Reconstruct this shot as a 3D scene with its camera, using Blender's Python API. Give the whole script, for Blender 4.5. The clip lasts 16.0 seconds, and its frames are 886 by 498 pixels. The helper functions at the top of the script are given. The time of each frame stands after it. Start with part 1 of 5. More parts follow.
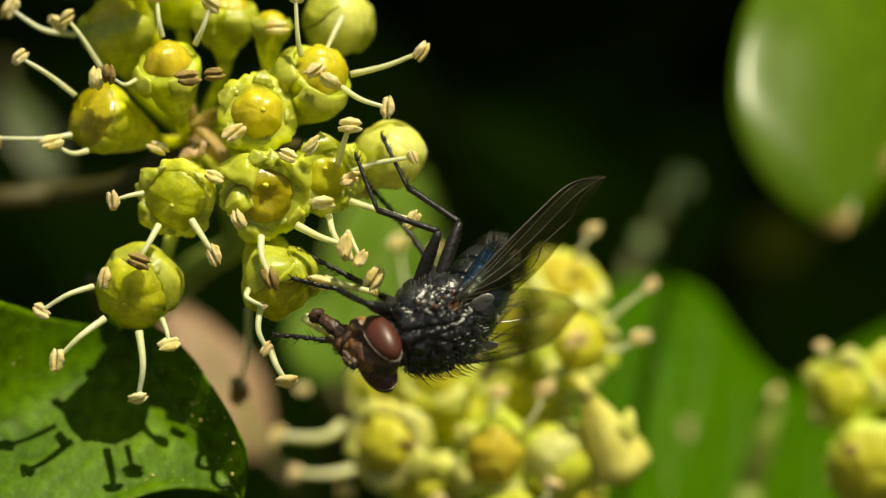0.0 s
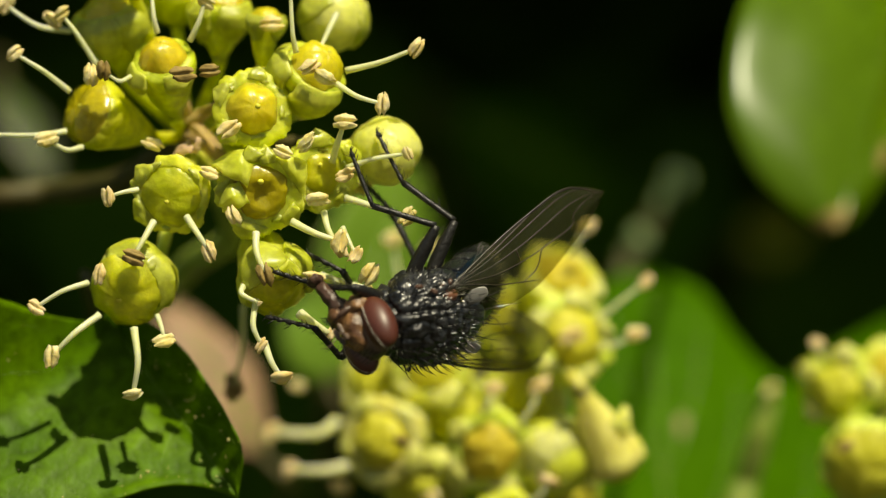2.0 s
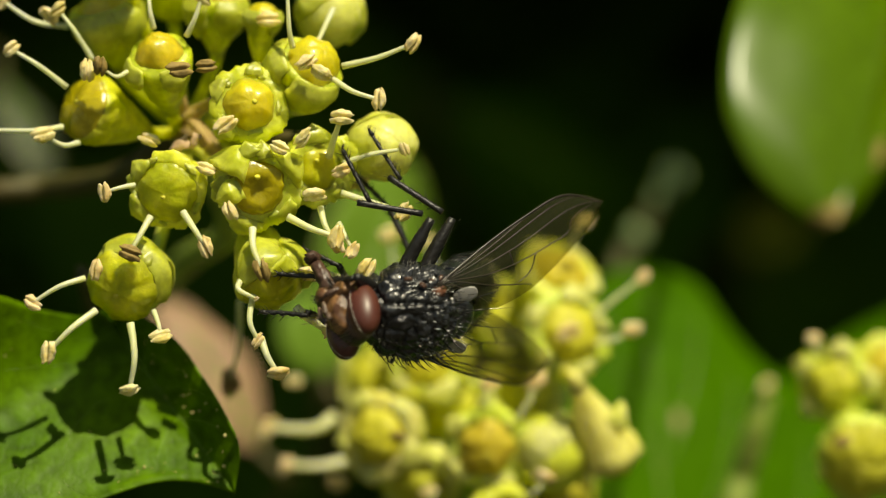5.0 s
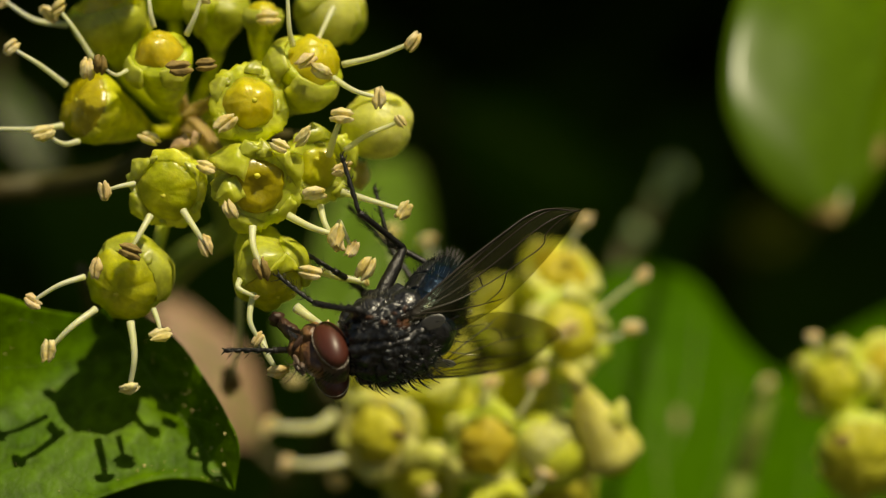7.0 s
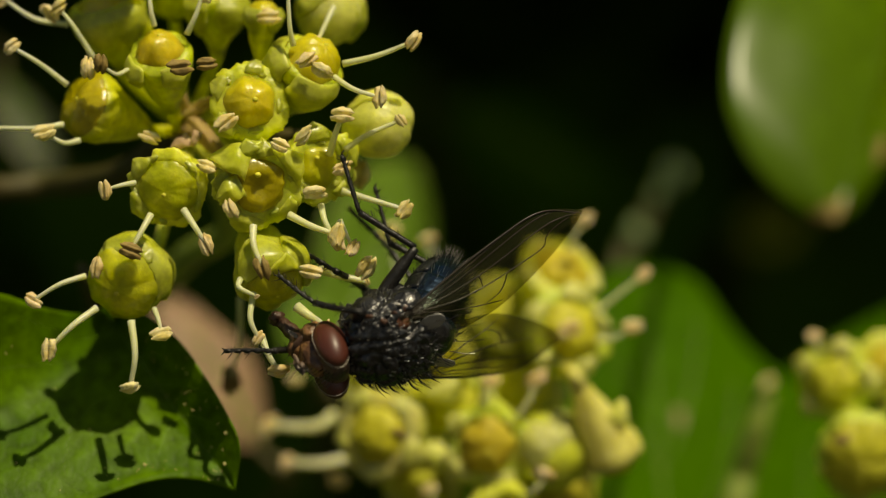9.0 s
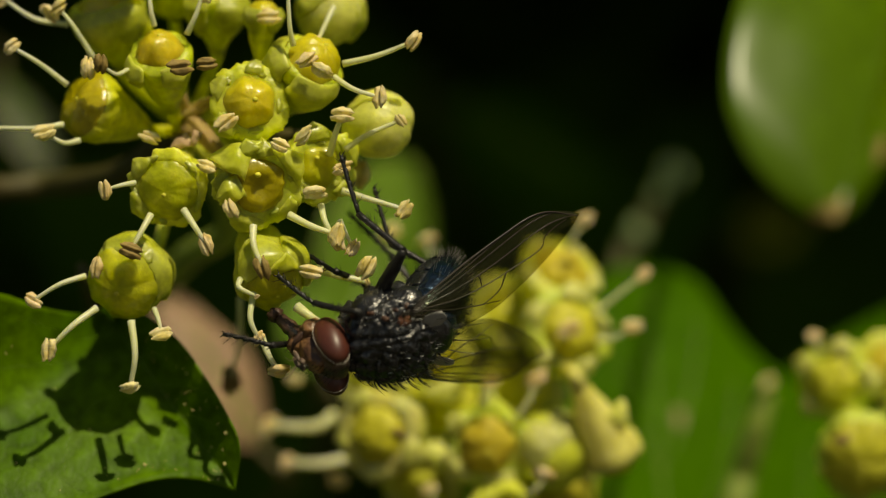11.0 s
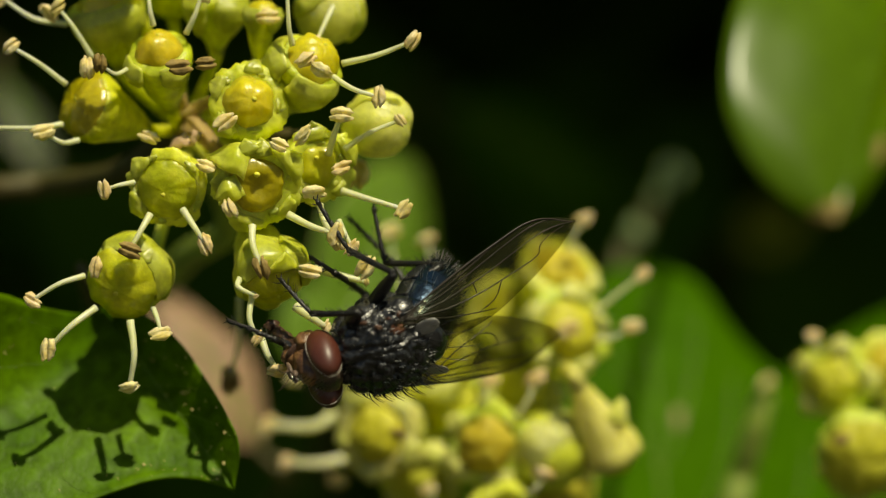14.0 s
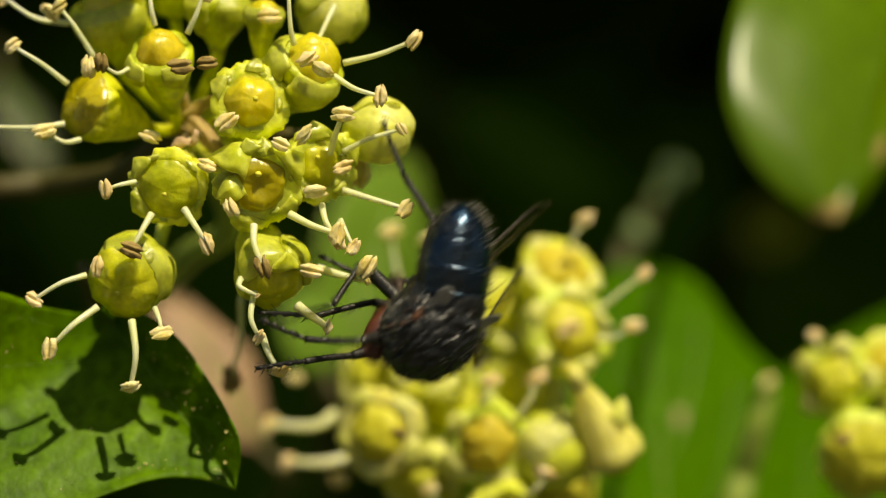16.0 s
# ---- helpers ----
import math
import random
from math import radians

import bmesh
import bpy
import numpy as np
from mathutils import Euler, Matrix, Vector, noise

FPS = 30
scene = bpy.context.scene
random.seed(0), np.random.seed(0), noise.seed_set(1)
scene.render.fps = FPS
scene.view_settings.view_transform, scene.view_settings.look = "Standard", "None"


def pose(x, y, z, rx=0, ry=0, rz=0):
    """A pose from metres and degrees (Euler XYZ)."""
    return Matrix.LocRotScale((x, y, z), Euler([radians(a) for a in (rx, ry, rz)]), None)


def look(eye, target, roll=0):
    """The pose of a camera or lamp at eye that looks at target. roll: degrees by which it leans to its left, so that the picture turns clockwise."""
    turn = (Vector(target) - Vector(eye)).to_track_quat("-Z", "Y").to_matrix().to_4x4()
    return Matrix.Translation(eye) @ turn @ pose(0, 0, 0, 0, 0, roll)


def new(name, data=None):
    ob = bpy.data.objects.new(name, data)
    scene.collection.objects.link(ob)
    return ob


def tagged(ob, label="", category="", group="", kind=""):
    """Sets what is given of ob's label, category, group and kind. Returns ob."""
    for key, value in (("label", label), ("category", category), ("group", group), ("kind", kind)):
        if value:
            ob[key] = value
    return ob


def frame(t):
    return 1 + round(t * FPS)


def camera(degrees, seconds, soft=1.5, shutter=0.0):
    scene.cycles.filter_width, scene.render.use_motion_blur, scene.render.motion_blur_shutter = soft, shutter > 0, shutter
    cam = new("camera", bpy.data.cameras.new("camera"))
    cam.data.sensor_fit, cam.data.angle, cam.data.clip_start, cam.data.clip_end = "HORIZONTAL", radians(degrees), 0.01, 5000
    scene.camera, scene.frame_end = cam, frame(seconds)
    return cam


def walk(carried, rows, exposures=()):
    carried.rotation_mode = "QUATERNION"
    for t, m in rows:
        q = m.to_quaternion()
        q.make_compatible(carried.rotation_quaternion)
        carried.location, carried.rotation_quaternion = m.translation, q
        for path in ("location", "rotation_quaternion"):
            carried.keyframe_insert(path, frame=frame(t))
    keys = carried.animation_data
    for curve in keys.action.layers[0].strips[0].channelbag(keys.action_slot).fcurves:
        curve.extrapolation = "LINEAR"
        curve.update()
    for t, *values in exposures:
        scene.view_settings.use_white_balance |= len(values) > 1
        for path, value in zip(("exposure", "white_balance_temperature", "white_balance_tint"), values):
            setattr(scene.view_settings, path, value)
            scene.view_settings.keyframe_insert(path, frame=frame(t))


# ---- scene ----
# Macro film of a blue fly feeding on ivy flowers in the sun.
# Lengths in the builders are millimetres; MM turns them into metres.
MM = 0.001
TURN = math.degrees(1 / 7000)

cam = camera(12.78, 16.0, soft=1.2, shutter=0.5)
cam.data.dof.use_dof = True
cam.data.dof.focus_distance = 0.1965
cam.data.dof.aperture_fstop = 18.0
cam.data.dof.aperture_blades = 0
# small sway of the held camera: time, sideways and upward turn in steps of TURN
SWAY = [(0.0, 15, 17), (0.5, 18, 28), (1.0, 13, 21), (1.5, 9, 9), (2.0, 6, 10.5), (2.5, 0, 1), (3.0, 0, -16), (3.5, -3, 5.5),
        (4.0, 0, 4), (4.2, 0, 3.5), (6.3, 0, 1.5), (7.0, 0, 0), (8.0, 1, -1), (9.0, 1, -1.5), (11.5, 1, -1.5), (12.5, 0, -1.5),
        (14.0, -.5, -2), (15.0, 1, -2.5), (16.0, 2, -3)]
# time, stops, kelvin and tint: the picture darkens while the dark fly fills less of it
EXPOSED = [(0, 0.1, 7900, -1), (6.0, 0.1, 7900, -1), (6.5, -0.17, 8100, 1), (7.0, -0.36, 8300, 2), (8.5, -0.5, 8600, 2), (11.5, -0.52, 8200, 1), (12.5, -0.46, 7900, 0), (13.5, -0.28, 7900, -2), (14.5, -0.1, 7900, -2), (15.0, 0.07, 8000, -2), (15.7, 0.07, 7900, -2), (16.0, 0.07, 8400, 2)]
walk(cam, [(t, pose(0, -0.2, 0, 90 + dy * TURN, 0, dx * TURN)) for t, dx, dy in SWAY], [(t, e + 0.1, k, g) for t, e, k, g in EXPOSED])

# ---------------------------------------------------------------- light
SUN_FROM = Vector((0.27, -0.47, 0.85)).normalized()
world = bpy.data.worlds.new("sky")
scene.world = world
world.use_nodes = True
wn = world.node_tree
sky = wn.nodes.new("ShaderNodeTexSky")
sky.sky_type, sky.sun_disc = "NISHITA", False
sky.sun_elevation = math.asin(SUN_FROM.z)
sky.sun_rotation = math.atan2(SUN_FROM.x, SUN_FROM.y)
wn.links.new(sky.outputs[0], wn.nodes["Background"].inputs[0])
wn.nodes["Background"].inputs[1].default_value = 0.055
sun_data = bpy.data.lights.new("sun", "SUN")
sun_data.energy, sun_data.angle, sun_data.color = 4.7, radians(0.53), (1.0, 0.93, 0.80)
sun = new("sun", sun_data)
sun.matrix_world = look(SUN_FROM * 3, (0, 0, 0))


# ---------------------------------------------------------------- materials
def material(name, base, other=None, rough=0.5, metal=0.0, grain=900.0, blotch=180.0, bump=0.15, mix=0.5, fine=0.25,
             sub=0.0, coat=0.0, translucent=0.0, spec=0.5, vary=0.0, coat_rough=0.17):
    """Principled surface whose colour wanders at two scales, with relief from the finer one."""
    m = bpy.data.materials.new(name)
    m.use_nodes = True
    n, l = m.node_tree.nodes, m.node_tree.links
    b = n["Principled BSDF"]
    tex = n.new("ShaderNodeTexCoord")
    big, small = n.new("ShaderNodeTexNoise"), n.new("ShaderNodeTexNoise")
    big.inputs["Scale"].default_value, small.inputs["Scale"].default_value = blotch, grain
    small.inputs["Detail"].default_value = 5
    l.new(tex.outputs["Object"], big.inputs["Vector"])
    l.new(tex.outputs["Object"], small.inputs["Vector"])
    ramp = n.new("ShaderNodeMapRange")
    ramp.inputs["From Min"].default_value, ramp.inputs["From Max"].default_value = 0.35, 0.65
    l.new(big.outputs["Fac"], ramp.inputs["Value"])
    cm = n.new("ShaderNodeMix")
    cm.data_type = "RGBA"
    cm.inputs[6].default_value = (*base, 1)
    cm.inputs[7].default_value = (*(other or base), 1)
    scale = n.new("ShaderNodeMath")
    scale.operation = "MULTIPLY"
    scale.inputs[1].default_value = mix
    l.new(ramp.outputs[0], scale.inputs[0])
    l.new(scale.outputs[0], cm.inputs[0])
    hsv = n.new("ShaderNodeHueSaturation")
    val = n.new("ShaderNodeMapRange")
    val.inputs["From Min"].default_value, val.inputs["From Max"].default_value = 0.3, 0.7
    val.inputs["To Min"].default_value, val.inputs["To Max"].default_value = 1 - fine, 1 + fine
    l.new(small.outputs["Fac"], val.inputs["Value"])
    l.new(val.outputs[0], hsv.inputs["Value"])
    l.new(cm.outputs[2], hsv.inputs["Color"])
    if vary:
        info = n.new("ShaderNodeObjectInfo")
        hue = n.new("ShaderNodeMapRange")
        hue.inputs["To Min"].default_value, hue.inputs["To Max"].default_value = 0.5 - vary, 0.5 + vary
        l.new(info.outputs["Random"], hue.inputs["Value"])
        l.new(hue.outputs[0], hsv.inputs["Hue"])
    l.new(hsv.outputs[0], b.inputs["Base Color"])
    bp = n.new("ShaderNodeBump")
    bp.inputs["Strength"].default_value, bp.inputs["Distance"].default_value = bump, 0.0002
    l.new(small.outputs["Fac"], bp.inputs["Height"])
    l.new(bp.outputs[0], b.inputs["Normal"])
    b.inputs["Roughness"].default_value, b.inputs["Metallic"].default_value = rough, metal
    b.inputs["Specular IOR Level"].default_value = spec
    b.inputs["Coat Weight"].default_value = coat
    b.inputs["Coat Roughness"].default_value = coat_rough
    if sub:
        b.inputs["Subsurface Weight"].default_value = sub
        b.inputs["Subsurface Radius"].default_value = (1.0, 0.95, 0.25)
        b.inputs["Subsurface Scale"].default_value = 0.0028
    if translucent:
        tr, ms = n.new("ShaderNodeBsdfTranslucent"), n.new("ShaderNodeMixShader")
        l.new(hsv.outputs[0], tr.inputs["Color"])
        ms.inputs[0].default_value = translucent
        l.new(b.outputs[0], ms.inputs[1])
        l.new(tr.outputs[0], ms.inputs[2])
        l.new(ms.outputs[0], n["Material Output"].inputs[0])
    return m


def membrane(name, tint, clear, filter_):
    """Thin clear wing skin: mostly see-through, with a gloss and a smoky tint."""
    m = bpy.data.materials.new(name)
    m.use_nodes = True
    n, l = m.node_tree.nodes, m.node_tree.links
    b = n["Principled BSDF"]
    tex, noise_ = n.new("ShaderNodeTexCoord"), n.new("ShaderNodeTexNoise")
    noise_.inputs["Scale"].default_value = 1500
    l.new(tex.outputs["Object"], noise_.inputs["Vector"])
    bp = n.new("ShaderNodeBump")
    bp.inputs["Strength"].default_value, bp.inputs["Distance"].default_value = 0.25, 0.0002
    l.new(noise_.outputs["Fac"], bp.inputs["Height"])
    l.new(bp.outputs[0], b.inputs["Normal"])
    b.inputs["Base Color"].default_value = (*tint, 1)
    b.inputs["Roughness"].default_value = 0.3
    see, ms = n.new("ShaderNodeBsdfTransparent"), n.new("ShaderNodeMixShader")
    see.inputs[0].default_value = (*filter_, 1)
    ms.inputs[0].default_value = clear
    l.new(b.outputs[0], ms.inputs[1])
    l.new(see.outputs[0], ms.inputs[2])
    l.new(ms.outputs[0], n["Material Output"].inputs[0])
    return m


CALYX = material("ivy_calyx", (0.66, 0.70, 0.05), (0.46, 0.53, 0.018), rough=0.4, grain=1800, blotch=800, bump=0.4, mix=0.95, sub=0.6, coat=0.15, fine=0.24, vary=0.012, coat_rough=0.1)
DISC = material("nectar_disc", (0.62, 0.50, 0.03), (0.54, 0.47, 0.022), rough=0.36, grain=1800, blotch=800, bump=0.35, mix=0.95, sub=0.6, coat=0.15, fine=0.18, vary=0.01, coat_rough=0.12)
DISC_GREEN = material("olive_disc", (0.62, 0.60, 0.03), (0.46, 0.49, 0.016), rough=0.34, grain=1800, blotch=800, bump=0.4, mix=0.95, sub=0.6, coat=0.2, fine=0.22, vary=0.01, coat_rough=0.1)
CALYX_PALE = material("open_flower", (0.72, 0.75, 0.11), (0.52, 0.59, 0.035), rough=0.4, grain=1800, blotch=800, bump=0.4, mix=0.95, sub=0.6, coat=0.15, fine=0.24, vary=0.012, coat_rough=0.1)
BUD_SKIN = material("pale_green_bud", (0.70, 0.70, 0.19), (0.58, 0.60, 0.09), rough=0.42, grain=1800, blotch=600, bump=0.3, mix=0.9, sub=0.6, coat=0.1, fine=0.16)
DISC_PALE = material("pale_disc", (0.55, 0.53, 0.04), (0.47, 0.44, 0.02), rough=0.6, grain=1700, blotch=600, bump=0.5, mix=0.9, sub=0.3, fine=0.16, vary=0.01)
DISC_BROWN = material("brown_disc", (0.54, 0.44, 0.03), (0.44, 0.34, 0.018), rough=0.6, grain=1700, blotch=600, bump=0.5, mix=0.9, sub=0.3, fine=0.16)
CALYX_FULL = material("full_flower", (0.65, 0.69, 0.09), (0.50, 0.55, 0.04), rough=0.5, grain=900, blotch=420, bump=0.4, mix=0.9, sub=0.4, fine=0.18, vary=0.02)
CALYX_CREAM = material("cream_flower", (0.74, 0.69, 0.20), (0.60, 0.55, 0.10), rough=0.5, grain=900, blotch=420, bump=0.4, mix=0.9, sub=0.5, fine=0.15)
PETAL_FULL = material("full_petal", (0.80, 0.80, 0.19), (0.64, 0.66, 0.09), rough=0.5, sub=0.5, grain=1500, blotch=520, bump=0.5, fine=0.18, mix=0.85)
DISC_OLD = material("aged_disc", (0.48, 0.40, 0.014), (0.32, 0.27, 0.008), rough=0.3, grain=1800, blotch=800, bump=0.4, mix=0.95, sub=0.4, coat=0.3, fine=0.2, coat_rough=0.1)
FILAMENT = material("filament", (0.82, 0.83, 0.40), (0.66, 0.70, 0.22), rough=0.4, blotch=500, bump=0.2, sub=0.5, fine=0.12)
ANTHER = material("anther", (0.94, 0.77, 0.37), (0.66, 0.47, 0.14), rough=0.55, grain=3000, blotch=1500, bump=0.5, mix=0.95, sub=0.3, vary=0.012, fine=0.25)
ANTHER_OLD = material("withered_anther", (0.32, 0.22, 0.06), (0.15, 0.10, 0.02), rough=0.7, grain=2500, blotch=900, bump=0.4)
PETAL = material("petal", (0.68, 0.72, 0.065), (0.52, 0.58, 0.03), rough=0.4, sub=0.6, grain=1800, blotch=800, bump=0.3, fine=0.2, mix=0.95, coat=0.1)
STYLE = material("style", (0.66, 0.62, 0.06), (0.58, 0.55, 0.04), rough=0.5, bump=0.2)
PETAL_DRY = material("dry_petal", (0.55, 0.36, 0.20), (0.36, 0.22, 0.11), rough=0.6, sub=0.2, bump=0.4)
BRACT = material("tan_bract", (0.46, 0.28, 0.13), (0.30, 0.24, 0.06), rough=0.55, blotch=500, bump=0.4, sub=0.3, mix=0.8)
STALK = material("flower_stalk", (0.060, 0.056, 0.008), (0.065, 0.045, 0.010), rough=0.6, blotch=250, bump=0.3, mix=0.7)
STEM_PALE = material("pale_stem", (0.25, 0.33, 0.06), (0.19, 0.26, 0.04), rough=0.5, blotch=250, bump=0.3, mix=0.7, sub=0.2)
LEAF = material("ivy_leaf", (0.056, 0.158, 0.001), (0.04, 0.118, 0.001), rough=0.55, grain=900, blotch=90, bump=0.15, mix=0.9, translucent=0.25, spec=0.03, fine=0.12)
# lit copy of the leaf green: sunlight on the leaves put into the colour
LEAF_LIT = material("sunlit_leaf", (0.15, 0.26, 0.03), (0.10, 0.19, 0.015), rough=0.5, grain=900, blotch=120, bump=0.15, mix=0.9, translucent=0.25, spec=0.1, fine=0.12)
LEAF_NEAR = material("glossy_leaf", (0.088, 0.172, 0.004), (0.046, 0.108, 0.003), rough=0.4, grain=1400, blotch=200, bump=0.35, mix=0.95, translucent=0.03, spec=0.06, fine=0.35)
LEAF_SHINY = material("shiny_leaf", (0.088, 0.168, 0.001), (0.062, 0.128, 0.001), rough=0.27, grain=900, blotch=90, bump=0.02, mix=0.8, translucent=0.25, spec=0.34, fine=0.1)
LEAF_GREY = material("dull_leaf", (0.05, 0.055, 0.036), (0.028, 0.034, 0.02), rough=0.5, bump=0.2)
# raised leaf colour: brightness painted in, since the canopy shades this leaf
LEAF_LIFTED = material("brightened_leaf", (0.42, 0.44, 0.02), (0.30, 0.33, 0.015), rough=0.6, bump=0.2)
PALE_BUD = material("pale_bud", (0.19, 0.27, 0.10), (0.13, 0.20, 0.07), rough=0.6)
LEAF_DRY = material("dry_leaf", (0.40, 0.24, 0.15), (0.30, 0.17, 0.10), rough=0.6, blotch=160, bump=0.3, translucent=0.15)
LEAF_DARK = material("shaded_leaf", (0.065, 0.15, 0.009), (0.022, 0.06, 0.004), rough=0.8, grain=700, blotch=40, bump=0.25, mix=1.0, spec=0.05)
VEIN = material("leaf_vein", (0.14, 0.25, 0.02), (0.11, 0.2, 0.015), rough=0.4)
EDGE = material("leaf_margin", (0.45, 0.42, 0.16), (0.32, 0.24, 0.08), rough=0.5)
DRY_TIP = material("dry_leaf_tip", (0.26, 0.19, 0.05), (0.16, 0.12, 0.03), rough=0.5, blotch=400, bump=0.3)
SOIL = material("soil", (0.05, 0.04, 0.025), (0.03, 0.028, 0.016), rough=0.95, grain=60, blotch=6, bump=0.6)
BLACK = material("thorax_shell", (0.006, 0.0065, 0.008), (0.024, 0.025, 0.028), rough=0.3, grain=1400, blotch=600, bump=0.75, mix=0.8, coat=0.3, coat_rough=0.2)
BLUE = material("abdomen_shell", (0.008, 0.034, 0.075), (0.035, 0.045, 0.058), rough=0.24, metal=0.85, grain=3000, blotch=420, bump=0.3, mix=0.8, coat=0.25)
LEG = material("leg_shell", (0.008, 0.0075, 0.0075), (0.022, 0.02, 0.018), rough=0.42, grain=3000, blotch=900, bump=0.5)
BRISTLE = material("bristle", (0.012, 0.011, 0.010), rough=0.18, coat=0.5, spec=0.8, bump=0.0)
# near-white colour that paints the light glinting off black bristles
GLINT = material("painted_glint", (0.72, 0.72, 0.73), rough=0.2, spec=0.8, bump=0.0)
HAIR = material("pale_hair", (0.26, 0.25, 0.21), rough=0.4, bump=0.0)
EYE = material("compound_eye", (0.088, 0.022, 0.012), (0.065, 0.015, 0.009), rough=0.45, grain=9000, blotch=400, bump=0.02, coat=0.15, fine=0.15, coat_rough=0.32)
RIM = material("eye_rim", (0.62, 0.58, 0.52), (0.34, 0.28, 0.22), rough=0.35, grain=4000, bump=0.3)
FACE = material("face", (0.30, 0.155, 0.06), (0.085, 0.038, 0.02), rough=0.34, grain=2400, blotch=1300, bump=0.7, mix=0.95, fine=0.35)
MOUTH = material("proboscis", (0.07, 0.035, 0.022), (0.02, 0.012, 0.01), rough=0.4, grain=2500, blotch=900, bump=0.7)
HEADSKIN = material("head_skin", (0.20, 0.13, 0.09), (0.045, 0.03, 0.025), rough=0.38, grain=2600, blotch=1000, bump=0.6, mix=0.95, fine=0.3)
HINGE = material("wing_hinge", (0.18, 0.07, 0.035), (0.08, 0.03, 0.02), rough=0.45, grain=3000, bump=0.4)
RUST = material("rusty_skin", (0.075, 0.034, 0.02), (0.03, 0.016, 0.012), rough=0.4, grain=3000, bump=0.4)
WING = membrane("wing_skin", (0.14, 0.14, 0.08), 0.89, (0.70, 0.69, 0.53))
LOBE = membrane("calypter_skin", (0.45, 0.44, 0.42), 0.35, (0.5, 0.46, 0.42))
WINGVEIN = material("wing_vein", (0.03, 0.023, 0.016), rough=0.42, spec=0.4, coat=0.1, bump=0.0)
POLLEN = material("pollen", (0.75, 0.62, 0.25), rough=0.8)


# ---------------------------------------------------------------- mesh tools (millimetres in, metres out)
def part(name, bm, mat, parent=None, label="", smooth=True, origin=None):
    """Links a bmesh as one mesh object under a thing or part; its vertices are in world millimetres (or in the thing's own space)."""
    me = bpy.data.meshes.new(name)
    o = Vector(origin) if origin is not None else Vector((0, 0, 0))
    bmesh.ops.transform(bm, matrix=Matrix.Scale(MM, 4) @ Matrix.Translation(-o), verts=bm.verts)
    bmesh.ops.recalc_face_normals(bm, faces=bm.faces)
    bm.to_mesh(me)
    bm.free()
    if smooth:
        me.polygons.foreach_set("use_smooth", [True] * len(me.polygons))
    me.materials.append(mat)
    ob = new(name, me)
    if parent is not None:
        ob.parent = parent
    if label:
        tagged(ob, label)
    return ob


def frame_of(d, up=(0, 0, 1)):
    """Rotation whose z runs along d."""
    d = Vector(d).normalized()
    a = Vector(up)
    if abs(d.dot(a)) > 0.95:
        a = Vector((1, 0, 0))
    x = a.cross(d).normalized()
    return Matrix((x, d.cross(x), d)).transposed()


def lathe(bm, profile, centre, axis, seg=28, rough=0.0, lobes=0, lobe=0.0, seed=0.0, seam=0.0, teeth=0.0):
    """Turns (radius, height) pairs about axis; rough and lobes make it uneven."""
    R, c = frame_of(axis), Vector(centre)
    rings = []
    for r, h in profile:
        if r < 1e-5:
            rings.append([bm.verts.new(c + R @ Vector((0, 0, h)))])
            continue
        ring = []
        for i in range(seg):
            a = 2 * math.pi * i / seg
            k = 1 + lobe * math.cos(lobes * a + seed) - seam * math.exp(-(((lobes * (a + 0.02 * h * seed) + seed) % (2 * math.pi) - math.pi) / 0.4) ** 2)
            if teeth and r > 0.93 * max(q[0] for q in profile) and h > 0:
                k += teeth * (abs(math.cos(2.5 * a + seed)) ** 6 - 0.3) + 1.6 * teeth * noise.noise(Vector((math.cos(a) * 4, math.sin(a) * 4, seed * 5))) + 0.9 * teeth * noise.noise(Vector((math.cos(a) * 11, math.sin(a) * 11, seed * 3)))
            p = Vector((r * k * math.cos(a), r * k * math.sin(a), h))
            if rough:
                p *= 1 + rough * noise.noise(p * 1.1 + Vector((seed * 7.1, seed, 3))) + rough * 0.5 * noise.noise(p * 3.2 + Vector((seed, 5, seed * 3))) + rough * 0.16 * noise.noise(p * 8 + Vector((2, seed, 5)))
            ring.append(bm.verts.new(c + R @ p))
        rings.append(ring)
    for a, b in zip(rings, rings[1:]):
        if len(a) == 1 and len(b) == 1:
            continue
        for i in range(seg):
            j = (i + 1) % seg
            if len(a) == 1:
                bm.faces.new((a[0], b[j], b[i]))
            elif len(b) == 1:
                bm.faces.new((a[i], a[j], b[0]))
            else:
                bm.faces.new((a[i], a[j], b[j], b[i]))
    return bm


def bent(points, n=10):
    """Smooth curve through a few points."""
    pts = [Vector(p) for p in points]
    if len(pts) == 2:
        return [pts[0].lerp(pts[1], i / n) for i in range(n + 1)]
    out = []
    q = [pts[0] * 2 - pts[1]] + pts + [pts[-1] * 2 - pts[-2]]
    for a, b, c, d in zip(q, q[1:], q[2:], q[3:]):
        for i in range(n):
            t = i / n
            out.append(0.5 * ((2 * b) + (c - a) * t + (2 * a - 5 * b + 4 * c - d) * t * t + (3 * b - a - 3 * c + d) * t ** 3))
    return out + [pts[-1]]


